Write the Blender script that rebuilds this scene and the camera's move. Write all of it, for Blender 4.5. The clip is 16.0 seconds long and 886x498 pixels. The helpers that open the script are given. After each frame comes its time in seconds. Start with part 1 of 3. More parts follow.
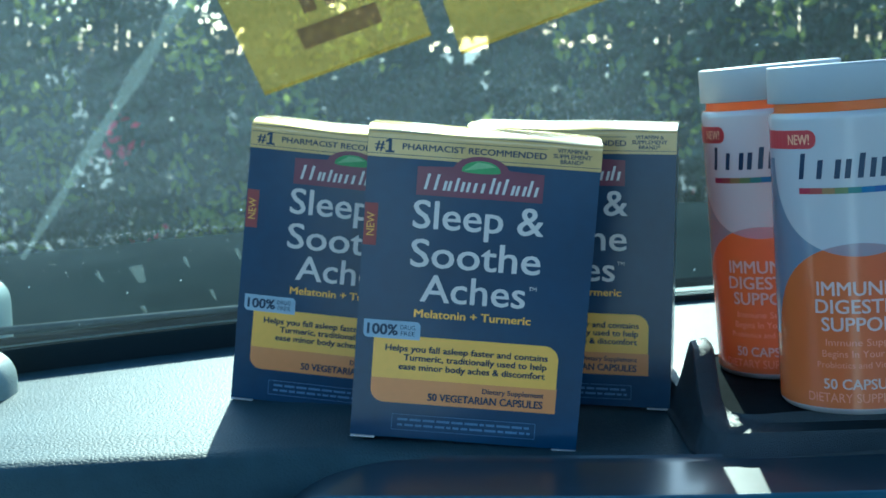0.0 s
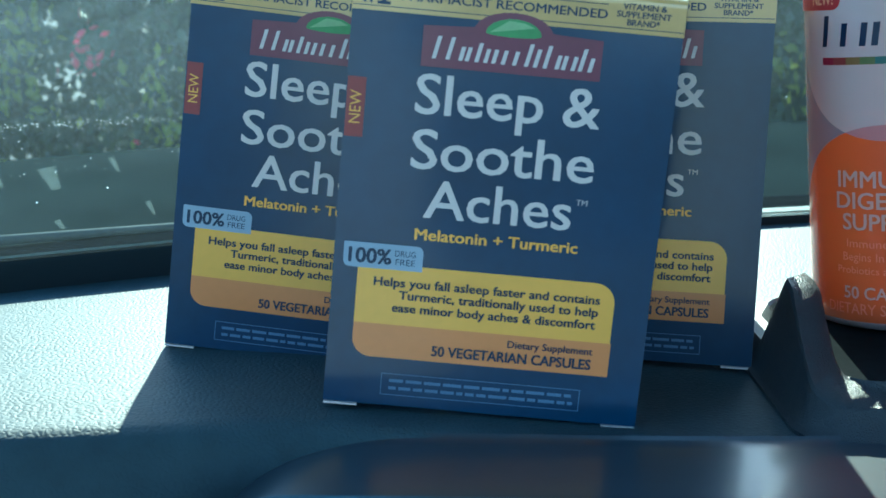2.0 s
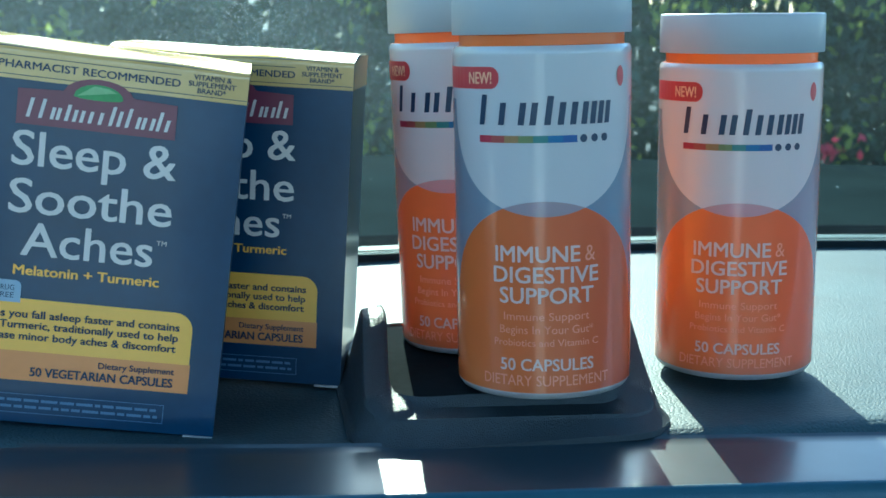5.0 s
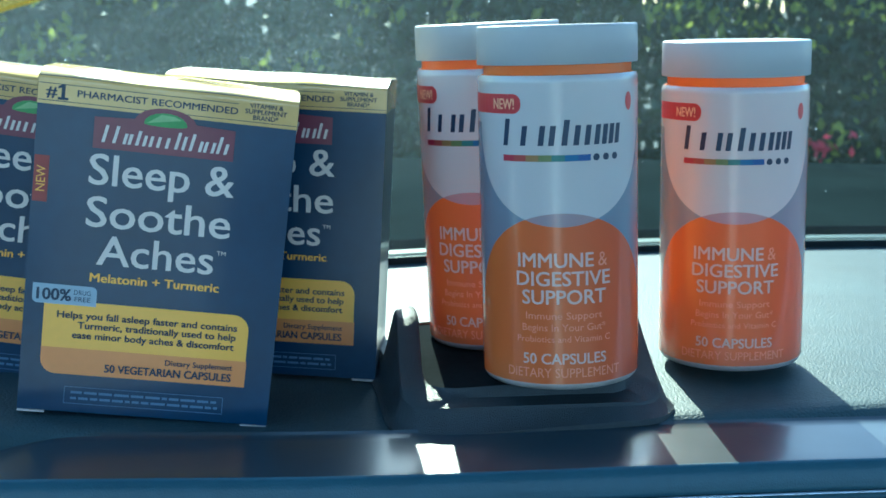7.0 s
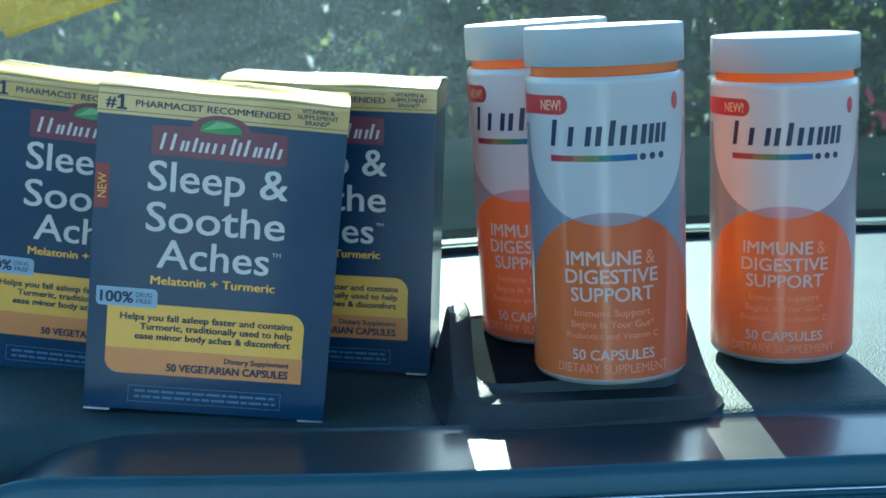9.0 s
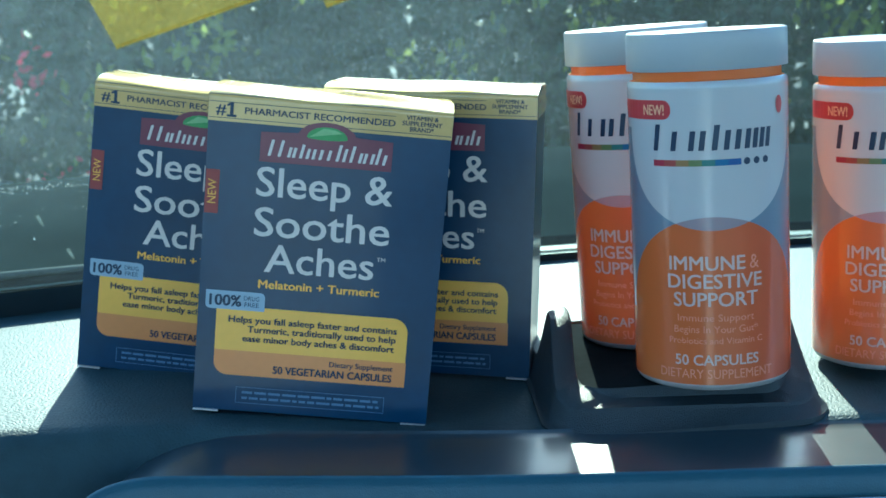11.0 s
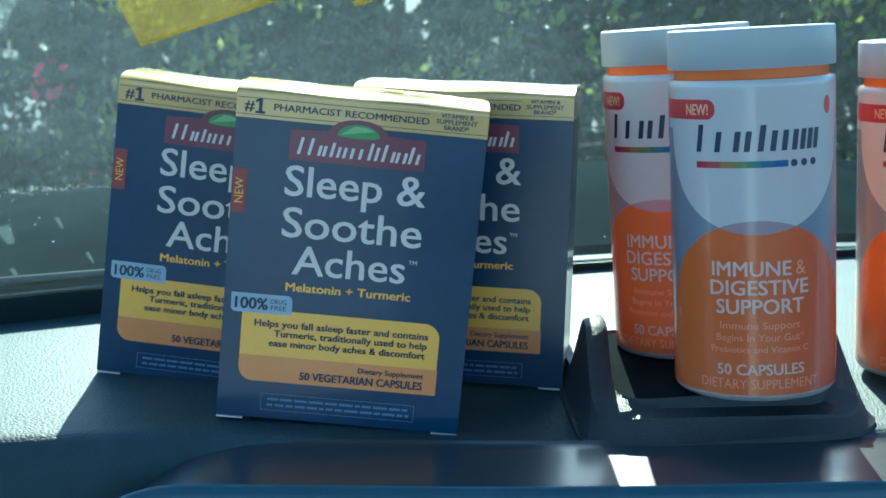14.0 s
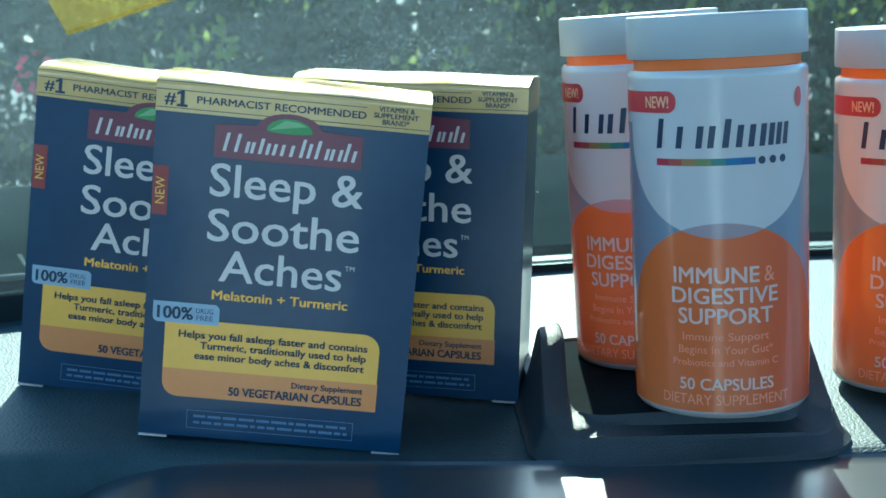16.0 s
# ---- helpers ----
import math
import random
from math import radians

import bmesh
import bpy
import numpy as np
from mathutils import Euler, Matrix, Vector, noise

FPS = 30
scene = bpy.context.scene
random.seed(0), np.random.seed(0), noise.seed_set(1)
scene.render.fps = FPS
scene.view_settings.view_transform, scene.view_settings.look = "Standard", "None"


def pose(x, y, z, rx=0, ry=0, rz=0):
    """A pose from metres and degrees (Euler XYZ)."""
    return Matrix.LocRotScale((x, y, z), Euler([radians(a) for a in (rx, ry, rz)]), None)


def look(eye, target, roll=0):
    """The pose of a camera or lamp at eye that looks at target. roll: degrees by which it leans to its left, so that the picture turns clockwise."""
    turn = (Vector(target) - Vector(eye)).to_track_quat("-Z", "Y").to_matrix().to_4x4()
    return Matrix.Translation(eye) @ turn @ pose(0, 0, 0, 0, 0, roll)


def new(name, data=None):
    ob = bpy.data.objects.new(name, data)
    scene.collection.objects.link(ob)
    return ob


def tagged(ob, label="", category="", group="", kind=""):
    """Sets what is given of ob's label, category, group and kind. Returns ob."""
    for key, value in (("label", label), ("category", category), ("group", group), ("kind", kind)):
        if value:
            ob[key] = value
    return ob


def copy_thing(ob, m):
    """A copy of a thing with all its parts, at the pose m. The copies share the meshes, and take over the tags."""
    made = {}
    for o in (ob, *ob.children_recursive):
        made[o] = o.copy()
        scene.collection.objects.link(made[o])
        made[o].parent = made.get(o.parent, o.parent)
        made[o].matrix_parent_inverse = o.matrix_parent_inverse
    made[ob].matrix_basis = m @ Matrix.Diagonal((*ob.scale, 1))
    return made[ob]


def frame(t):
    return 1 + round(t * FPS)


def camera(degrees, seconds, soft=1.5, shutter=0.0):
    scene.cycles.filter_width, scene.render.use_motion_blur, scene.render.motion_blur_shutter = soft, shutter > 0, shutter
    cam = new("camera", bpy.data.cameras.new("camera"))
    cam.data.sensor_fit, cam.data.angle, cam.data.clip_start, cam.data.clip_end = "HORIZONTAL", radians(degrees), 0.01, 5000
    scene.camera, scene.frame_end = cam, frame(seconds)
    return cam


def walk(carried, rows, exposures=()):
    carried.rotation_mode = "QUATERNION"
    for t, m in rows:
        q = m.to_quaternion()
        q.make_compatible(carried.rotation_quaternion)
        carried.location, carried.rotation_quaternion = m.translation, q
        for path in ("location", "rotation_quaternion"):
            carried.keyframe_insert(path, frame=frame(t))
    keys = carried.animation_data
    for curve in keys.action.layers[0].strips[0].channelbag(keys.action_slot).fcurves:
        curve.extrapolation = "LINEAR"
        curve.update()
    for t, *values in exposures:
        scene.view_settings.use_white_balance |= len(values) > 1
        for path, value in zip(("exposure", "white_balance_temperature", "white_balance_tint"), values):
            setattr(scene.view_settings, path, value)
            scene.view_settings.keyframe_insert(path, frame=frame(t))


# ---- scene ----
cam = camera(38.0, 16.0, soft=1.6)
cam.data.dof.use_dof, cam.data.dof.focus_distance, cam.data.dof.aperture_fstop = True, 0.42, 34.0
walk(cam, [
    (0.0, look((-0.0058, -0.4677, 0.1464), (-0.0058, 0.0262, 0.0684), -0.90)),
    (0.5, look((-0.0053, -0.4658, 0.1346), (-0.0077, 0.0281, 0.0567), -0.59)),
    (1.0, look((-0.0116, -0.4642, 0.1304), (-0.0101, 0.0285, 0.0454), -0.19)),
    (1.5, look((-0.0135, -0.4632, 0.1334), (-0.0106, 0.0277, 0.0388), 0.09)),
    (2.0, look((-0.0144, -0.3331, 0.1173), (-0.0071, 0.1553, 0.0107), 0.18)),
    (2.5, look((-0.0108, -0.2915, 0.1067), (-0.0069, 0.1963, -0.0028), 0.46)),
    (3.0, look((-0.0106, -0.3361, 0.1108), (-0.0025, 0.1536, 0.0101), 0.67)),
    (3.5, look((-0.0210, -0.5205, 0.1533), (0.0113, -0.0322, 0.0502), 1.15)),
    (4.0, look((0.0180, -0.4697, 0.1606), (0.0842, 0.0151, 0.0576), 2.31)),
    (4.2, look((0.0279, -0.4580, 0.1554), (0.1066, 0.0263, 0.0589), 2.64)),
    (6.3, look((0.0601, -0.3089, 0.1270), (0.1402, 0.1752, 0.0312), 2.51)),
    (6.5, look((0.0563, -0.3254, 0.1300), (0.1358, 0.1584, 0.0321), 2.36)),
    (7.0, look((0.0300, -0.4391, 0.1471), (0.1117, 0.0445, 0.0501), 2.16)),
    (7.5, look((0.0292, -0.4404, 0.1484), (0.1050, 0.0433, 0.0467), 1.95)),
    (8.0, look((0.0280, -0.4419, 0.1485), (0.0979, 0.0421, 0.0443), 1.78)),
    (8.5, look((0.0283, -0.4417, 0.1486), (0.0932, 0.0429, 0.0440), 1.40)),
    (9.0, look((0.0339, -0.4467, 0.1584), (0.0907, 0.0382, 0.0503), 0.95)),
    (9.5, look((0.0299, -0.4560, 0.1558), (0.0758, 0.0310, 0.0523), 0.67)),
    (10.0, look((0.0447, -0.3535, 0.1390), (0.0713, 0.1342, 0.0318), 0.43)),
    (10.2, look((0.0344, -0.4214, 0.1506), (0.0657, 0.0666, 0.0466), 0.67)),
    (12.5, look((0.0204, -0.4617, 0.1598), (0.0324, 0.0269, 0.0543), -1.06)),
    (13.0, look((0.0181, -0.4621, 0.1582), (0.0336, 0.0272, 0.0564), -0.55)),
    (13.5, look((0.0197, -0.4621, 0.1550), (0.0380, 0.0279, 0.0569), 0.11)),
    (14.0, look((0.0184, -0.4358, 0.1488), (0.0399, 0.0541, 0.0512), 0.56)),
    (14.5, look((0.0208, -0.4043, 0.1429), (0.0425, 0.0856, 0.0449), 0.61)),
    (15.0, look((0.0384, -0.4040, 0.1500), (0.0590, 0.0859, 0.0518), 0.43)),
    (15.5, look((0.0388, -0.4035, 0.1462), (0.0609, 0.0866, 0.0494), 0.49)),
    (16.0, look((0.0380, -0.4019, 0.1459), (0.0609, 0.0874, 0.0456), 0.53)),
], exposures=[(0.0, 1.45, 4650, -6), (1.0, 1.59, 4760, -6), (2.0, 1.77, 4800, -6), (3.0, 1.87, 4830, -6), (4.0, 1.72, 4860, -6), (6.5, 1.77, 4860, -6), (8.5, 1.70, 4860, -6), (10.0, 1.79, 4860, -6), (12.5, 1.62, 4860, -6), (14.0, 1.62, 4860, -6), (15.5, 1.72, 4860, -6), (16.0, 1.74, 4860, -6)])

# ---- light ----
SUN_EL = radians(31)
world = bpy.data.worlds.new("world")
scene.world = world
world.use_nodes = True
wn = world.node_tree.nodes
sky = wn.new("ShaderNodeTexSky")
sky.sky_type, sky.sun_disc, sky.sun_elevation, sky.sun_rotation = "NISHITA", False, SUN_EL, 0.023
wn["Background"].inputs["Strength"].default_value = 0.13
world.node_tree.links.new(sky.outputs[0], wn["Background"].inputs["Color"])
sun_data = bpy.data.lights.new("sun", "SUN")
sun_data.energy, sun_data.angle, sun_data.color = 4.7, radians(0.5), (1.0, 0.93, 0.64)
sun = new("sun", sun_data)
sun.matrix_world = look((0.08, math.cos(SUN_EL) * 4, math.sin(SUN_EL) * 4), (0, 0, 0))


# ---- materials ----
def mat(name, color, rough=0.5, metal=0.0, var=0.12, scale=60.0, bump=0.0, bump_scale=400.0, coat=0.0, trans=0.0, spec=0.5, color2=None, sheen=0.0):
    """A surface with two scales of colour change, fine relief, and optional clear coat or light passing through."""
    m = bpy.data.materials.new(name)
    m.use_nodes = True
    nt = m.node_tree
    b = nt.nodes["Principled BSDF"]
    tc = nt.nodes.new("ShaderNodeTexCoord")
    n1 = nt.nodes.new("ShaderNodeTexNoise")
    n1.inputs["Scale"].default_value, n1.inputs["Detail"].default_value = scale, 5
    nt.links.new(tc.outputs["Object"], n1.inputs["Vector"])
    n2 = nt.nodes.new("ShaderNodeTexNoise")
    n2.inputs["Scale"].default_value, n2.inputs["Detail"].default_value = scale * 9, 3
    nt.links.new(tc.outputs["Object"], n2.inputs["Vector"])
    add = nt.nodes.new("ShaderNodeMath")
    add.operation = "MULTIPLY_ADD"
    nt.links.new(n2.outputs["Fac"], add.inputs[0])
    add.inputs[1].default_value = 0.5
    nt.links.new(n1.outputs["Fac"], add.inputs[2])
    ramp = nt.nodes.new("ShaderNodeValToRGB")
    c2 = color2 or tuple(min(1, c * (1 + var)) for c in color)
    ramp.color_ramp.elements[0].color = (*[c * (1 - var) for c in color], 1)
    ramp.color_ramp.elements[1].color = (*c2, 1)
    ramp.color_ramp.elements[0].position, ramp.color_ramp.elements[1].position = 0.5, 1.0
    nt.links.new(add.outputs[0], ramp.inputs[0])
    nt.links.new(ramp.outputs[0], b.inputs["Base Color"])
    b.inputs["Roughness"].default_value, b.inputs["Metallic"].default_value = rough, metal
    b.inputs["Coat Weight"].default_value, b.inputs["Coat Roughness"].default_value = coat, 0.12
    b.inputs["Specular IOR Level"].default_value = spec
    if bump:
        v = nt.nodes.new("ShaderNodeTexVoronoi")
        v.inputs["Scale"].default_value = bump_scale
        nt.links.new(tc.outputs["Object"], v.inputs["Vector"])
        bp = nt.nodes.new("ShaderNodeBump")
        bp.inputs["Strength"].default_value, bp.inputs["Distance"].default_value = bump, 0.001
        nt.links.new(v.outputs["Distance"], bp.inputs["Height"])
        nt.links.new(bp.outputs[0], b.inputs["Normal"])
    if trans:
        tr = nt.nodes.new("ShaderNodeBsdfTranslucent")
        nt.links.new(ramp.outputs[0], tr.inputs["Color"])
        mx = nt.nodes.new("ShaderNodeMixShader")
        mx.inputs[0].default_value = trans
        nt.links.new(b.outputs[0], mx.inputs[1])
        nt.links.new(tr.outputs[0], mx.inputs[2])
        nt.links.new(mx.outputs[0], nt.nodes["Material Output"].inputs["Surface"])
    return m


def see_through(m, part_clear, tint):
    """Lets part of the light pass straight through a thin sheet."""
    nt = m.node_tree
    out = nt.nodes["Material Output"].inputs["Surface"]
    was = out.links[0].from_socket
    clear = nt.nodes.new("ShaderNodeBsdfTransparent")
    clear.inputs[0].default_value = (*tint, 1)
    mx = nt.nodes.new("ShaderNodeMixShader")
    mx.inputs[0].default_value = part_clear
    nt.links.new(was, mx.inputs[1])
    nt.links.new(clear.outputs[0], mx.inputs[2])
    nt.links.new(mx.outputs[0], out)
    return m


def math_node(nt, op, a, b=None, c=None):
    n = nt.nodes.new("ShaderNodeMath")
    n.operation = op
    for i, v in enumerate((a, b, c)):
        if v is None:
            continue
        if isinstance(v, (int, float)):
            n.inputs[i].default_value = v
        else:
            nt.links.new(v, n.inputs[i])
    return n.outputs[0]


def waves(m, strength, scale=38.0):
    """Slow unevenness of thin card."""
    nt = m.node_tree
    tc = nt.nodes.new("ShaderNodeTexCoord")
    n = nt.nodes.new("ShaderNodeTexNoise")
    n.inputs["Scale"].default_value, n.inputs["Detail"].default_value = scale, 1.5
    nt.links.new(tc.outputs["Object"], n.inputs["Vector"])
    bp = nt.nodes.new("ShaderNodeBump")
    bp.inputs["Strength"].default_value, bp.inputs["Distance"].default_value = strength, 0.004
    nt.links.new(n.outputs["Fac"], bp.inputs["Height"])
    nt.links.new(bp.outputs[0], nt.nodes["Principled BSDF"].inputs["Normal"])
    nt.links.new(bp.outputs[0], nt.nodes["Principled BSDF"].inputs["Coat Normal"])


def dash_vinyl():
    """Soft dark vinyl with a leather grain of cells and creases."""
    m = mat("dash_vinyl", DASH, 0.58, 0, 0.2, 14, spec=0.20)
    nt = m.node_tree
    b = nt.nodes["Principled BSDF"]
    tc = nt.nodes.new("ShaderNodeTexCoord")
    warp = nt.nodes.new("ShaderNodeTexNoise")
    warp.inputs["Scale"].default_value = 220
    nt.links.new(tc.outputs["Object"], warp.inputs["Vector"])
    mixv = nt.nodes.new("ShaderNodeVectorMath")
    mixv.operation = "MULTIPLY_ADD"
    nt.links.new(warp.outputs["Color"], mixv.inputs[0])
    mixv.inputs[1].default_value = (0.0016, 0.0016, 0.0016)
    nt.links.new(tc.outputs["Object"], mixv.inputs[2])
    v = nt.nodes.new("ShaderNodeTexVoronoi")
    v.feature = "DISTANCE_TO_EDGE"
    v.inputs["Scale"].default_value = 560
    nt.links.new(mixv.outputs[0], v.inputs["Vector"])
    h = math_node(nt, "MINIMUM", v.outputs["Distance"], 0.3)
    bp = nt.nodes.new("ShaderNodeBump")
    bp.inputs["Strength"].default_value, bp.inputs["Distance"].default_value = 0.40, 0.0010
    nt.links.new(h, bp.inputs["Height"])
    nt.links.new(bp.outputs[0], b.inputs["Normal"])
    return m


def label_print():
    """Printed bottle label: white top, grey-blue ground, orange round form with a grey overlap."""
    m = mat("label_print", (0.8, 0.8, 0.8), 0.26, 0, 0.02, 40, coat=0.9)
    nt = m.node_tree
    b = nt.nodes["Principled BSDF"]
    tc = nt.nodes.new("ShaderNodeTexCoord")
    sep = nt.nodes.new("ShaderNodeSeparateXYZ")
    nt.links.new(tc.outputs["Object"], sep.inputs[0])
    ny = math_node(nt, "MULTIPLY", sep.outputs[1], -1.0)
    ang = math_node(nt, "ARCTAN2", sep.outputs[0], ny)
    s = math_node(nt, "MULTIPLY", ang, BR)
    z = sep.outputs[2]

    def disc(cz, rad):
        dz = math_node(nt, "SUBTRACT", z, cz)
        d = math_node(nt, "SQRT", math_node(nt, "ADD", math_node(nt, "MULTIPLY", dz, dz), math_node(nt, "MULTIPLY", s, s)))
        return math_node(nt, "LESS_THAN", d, rad)
    white = math_node(nt, "MAXIMUM", disc(0.0940, 0.0355), math_node(nt, "GREATER_THAN", z, 0.094))
    orange = math_node(nt, "MAXIMUM", disc(0.0268, 0.0365), math_node(nt, "LESS_THAN", z, 0.0275))
    both = math_node(nt, "MULTIPLY", white, orange)

    def over(fac, base, col):
        n = nt.nodes.new("ShaderNodeMix")
        n.data_type = "RGBA"
        nt.links.new(fac, n.inputs["Factor"])
        if isinstance(base, tuple):
            n.inputs["A"].default_value = (*base, 1)
        else:
            nt.links.new(base, n.inputs["A"])
        if isinstance(col, tuple):
            n.inputs["B"].default_value = (*col, 1)
        else:
            nt.links.new(col, n.inputs["B"])
        return n.outputs["Result"]
    # orange brighter to the left, the sun's glow there put into the colour
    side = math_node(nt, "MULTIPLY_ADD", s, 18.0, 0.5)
    glow_fade = over(side, (0.58, 0.17, 0.04), (0.55, 0.115, 0.05))
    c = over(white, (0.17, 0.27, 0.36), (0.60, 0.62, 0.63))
    c = over(orange, c, glow_fade)
    c = over(both, c, (0.26, 0.31, 0.36))
    nt.links.new(c, b.inputs["Base Color"])
    tr = nt.nodes.new("ShaderNodeBsdfTranslucent")
    through_light = over(orange, (0.52, 0.51, 0.50), (0.95, 0.30, 0.02))
    nt.links.new(through_light, tr.inputs["Color"])
    mx = nt.nodes.new("ShaderNodeMixShader")
    mx.inputs[0].default_value = 0.16
    nt.links.new(b.outputs[0], mx.inputs[1])
    nt.links.new(tr.outputs[0], mx.inputs[2])
    nt.links.new(mx.outputs[0], nt.nodes["Material Output"].inputs["Surface"])
    return m


def dusty_glass():
    """Windscreen glass with a film of dust, specks and dried smears; the film also carries glare on the left."""
    m = bpy.data.materials.new("dusty_glass")
    m.use_nodes = True
    nt = m.node_tree
    nt.nodes.remove(nt.nodes["Principled BSDF"])
    tc = nt.nodes.new("ShaderNodeTexCoord")
    clear = nt.nodes.new("ShaderNodeBsdfTransparent")
    clear.inputs[0].default_value = (0.80, 0.90, 0.88, 1)
    gloss = nt.nodes.new("ShaderNodeBsdfGlossy")
    gloss.inputs["Roughness"].default_value = 0.03
    fres = nt.nodes.new("ShaderNodeFresnel")
    fres.inputs[0].default_value = 1.35
    mg = nt.nodes.new("ShaderNodeMixShader")
    nt.links.new(math_node(nt, "MULTIPLY", fres.outputs[0], 0.35), mg.inputs[0])
    nt.links.new(clear.outputs[0], mg.inputs[1])
    nt.links.new(gloss.outputs[0], mg.inputs[2])
    dust = nt.nodes.new("ShaderNodeBsdfTranslucent")
    dust.inputs[0].default_value = (0.68, 0.84, 0.95, 1)
    film = nt.nodes.new("ShaderNodeTexNoise")
    film.inputs["Scale"].default_value, film.inputs["Detail"].default_value = 9, 8
    nt.links.new(tc.outputs["Object"], film.inputs["Vector"])
    stretch = nt.nodes.new("ShaderNodeMapping")
    stretch.inputs["Scale"].default_value = (18, 160, 160)
    nt.links.new(tc.outputs["Object"], stretch.inputs[0])
    wipe = nt.nodes.new("ShaderNodeTexNoise")
    wipe.inputs["Scale"].default_value, wipe.inputs["Detail"].default_value = 1.0, 6
    nt.links.new(stretch.outputs[0], wipe.inputs["Vector"])
    spots = nt.nodes.new("ShaderNodeTexVoronoi")
    spots.inputs["Scale"].default_value = 130
    nt.links.new(tc.outputs["Object"], spots.inputs["Vector"])
    grit = math_node(nt, "LESS_THAN", spots.outputs["Distance"], 0.065)
    rare = nt.nodes.new("ShaderNodeSeparateColor")
    nt.links.new(spots.outputs["Color"], rare.inputs[0])
    grit = math_node(nt, "MULTIPLY", grit, math_node(nt, "GREATER_THAN", rare.outputs[0], 0.75))
    fac = math_node(nt, "MULTIPLY_ADD", film.outputs["Fac"], DUST_VEIL * 1.1, math_node(nt, "MULTIPLY", wipe.outputs["Fac"], DUST_VEIL * 0.9))
    pos = nt.nodes.new("ShaderNodeSeparateXYZ")
    nt.links.new(tc.outputs["Object"], pos.inputs[0])
    # film thickened leftward to paint in the sun's glare over the dust
    fac = math_node(nt, "MULTIPLY", fac, math_node(nt, "MAXIMUM", math_node(nt, "MULTIPLY_ADD", pos.outputs[0], -2.2, 1.0), 0.30))
    low = math_node(nt, "MINIMUM", math_node(nt, "MAXIMUM", math_node(nt, "MULTIPLY_ADD", pos.outputs[2], 15.0, -0.36), 0.26), 1.0)
    fac = math_node(nt, "MULTIPLY", fac, low)
    fac = math_node(nt, "ADD", fac, math_node(nt, "MULTIPLY", grit, 0.30))
    mx = nt.nodes.new("ShaderNodeMixShader")
    nt.links.new(fac, mx.inputs[0])
    nt.links.new(mg.outputs[0], mx.inputs[1])
    nt.links.new(dust.outputs[0], mx.inputs[2])
    nt.links.new(mx.outputs[0], nt.nodes["Material Output"].inputs["Surface"])
    return m


DASH = (0.037, 0.063, 0.074)
BR = 0.0284
DUST_VEIL = 0.030
VINYL = dash_vinyl()
GLOSS = mat("piano_black", (0.026, 0.040, 0.052), 0.32, 0, 0.1, 30, coat=0.30, spec=0.40)
waves(GLOSS, 0.10, 24.0)
LIP = mat("satin_plastic", (0.030, 0.082, 0.118), 0.36, 0, 0.1, 25, bump=0.1, bump_scale=1500)
CHROME = mat("satin_chrome", (0.6, 0.62, 0.64), 0.25, 1.0, 0.05, 30)
TRAYM = mat("tray_plastic", (0.022, 0.031, 0.038), 0.42, 0, 0.2, 40, bump=0.35, bump_scale=2200, spec=0.45)
RUBBER = mat("black_rubber", (0.018, 0.021, 0.023), 0.8, 0, 0.2, 30, spec=0.0)
FRIT = mat("black_frit", (0.020, 0.027, 0.031), 0.35, 0, 0.1, 30)
TRIMW = mat("pale_trim", (0.27, 0.31, 0.28), 0.5, 0, 0.06, 20, bump=0.15, bump_scale=900)
HEAD = mat("grey_cloth", (0.3, 0.3, 0.3), 0.9, 0, 0.1, 40)
SEAT = mat("seat_cloth", (0.075, 0.09, 0.10), 0.9, 0, 0.2, 40, bump=0.3, bump_scale=600)
PALE = mat("bounce_grey", (0.31, 0.345, 0.37), 0.9, 0, 0.12, 40, bump=0.3, bump_scale=600)
NAVY = mat("navy_card", (0.004, 0.034, 0.090), 0.36, 0, 0.2, 22, coat=0.42, spec=0.42)
waves(NAVY, 0.45, 14.0)
GOLD = mat("gold_print", (0.66, 0.43, 0.14), 0.34, 0, 0.08, 40, coat=1.0)
GOLD.node_tree.nodes["Principled BSDF"].inputs["Coat Roughness"].default_value = 0.055
YEL = mat("yellow_print", (0.92, 0.48, 0.065), 0.35, 0, 0.04, 40, coat=0.3)
ORA = mat("amber_print", (0.74, 0.27, 0.075), 0.35, 0, 0.04, 40, coat=0.3)
REDP = mat("dark_red_print", (0.16, 0.03, 0.06), 0.35, 0, 0.1, 40, coat=0.3)
LEAFP = mat("leaf_print", (0.10, 0.30, 0.08), 0.35, 0, 0.15, 80)
LEAFL = mat("leaf_light_print", (0.28, 0.46, 0.20), 0.35, 0, 0.15, 80)
WHITEP = mat("white_print", (0.70, 0.62, 0.57), 0.35, 0, 0.03, 40)
NAVYP = mat("navy_print", (0.012, 0.03, 0.07), 0.35, 0, 0.05, 40)
PALEB = mat("pale_blue_print", (0.36, 0.44, 0.53), 0.35, 0, 0.04, 40)
TAGR = mat("red_tag_print", (0.46, 0.035, 0.045), 0.35, 0, 0.05, 40)
TAGD = mat("dull_red_print", (0.26, 0.04, 0.04), 0.35, 0, 0.05, 40)
GREYB = mat("fine_print", (0.12, 0.20, 0.32), 0.4, 0, 0.05, 40)
PEACH = mat("pale_orange_print", (0.85, 0.42, 0.25), 0.35, 0, 0.04, 40)
CREAMP = mat("cream_print", (0.66, 0.48, 0.40), 0.35, 0, 0.03, 40)
PEACHD = mat("dull_orange_print", (0.78, 0.30, 0.16), 0.35, 0, 0.04, 40)
LABEL = label_print()
CAPW = mat("white_cap_plastic", (0.46, 0.48, 0.50), 0.34, 0, 0.02, 40, trans=0.12)
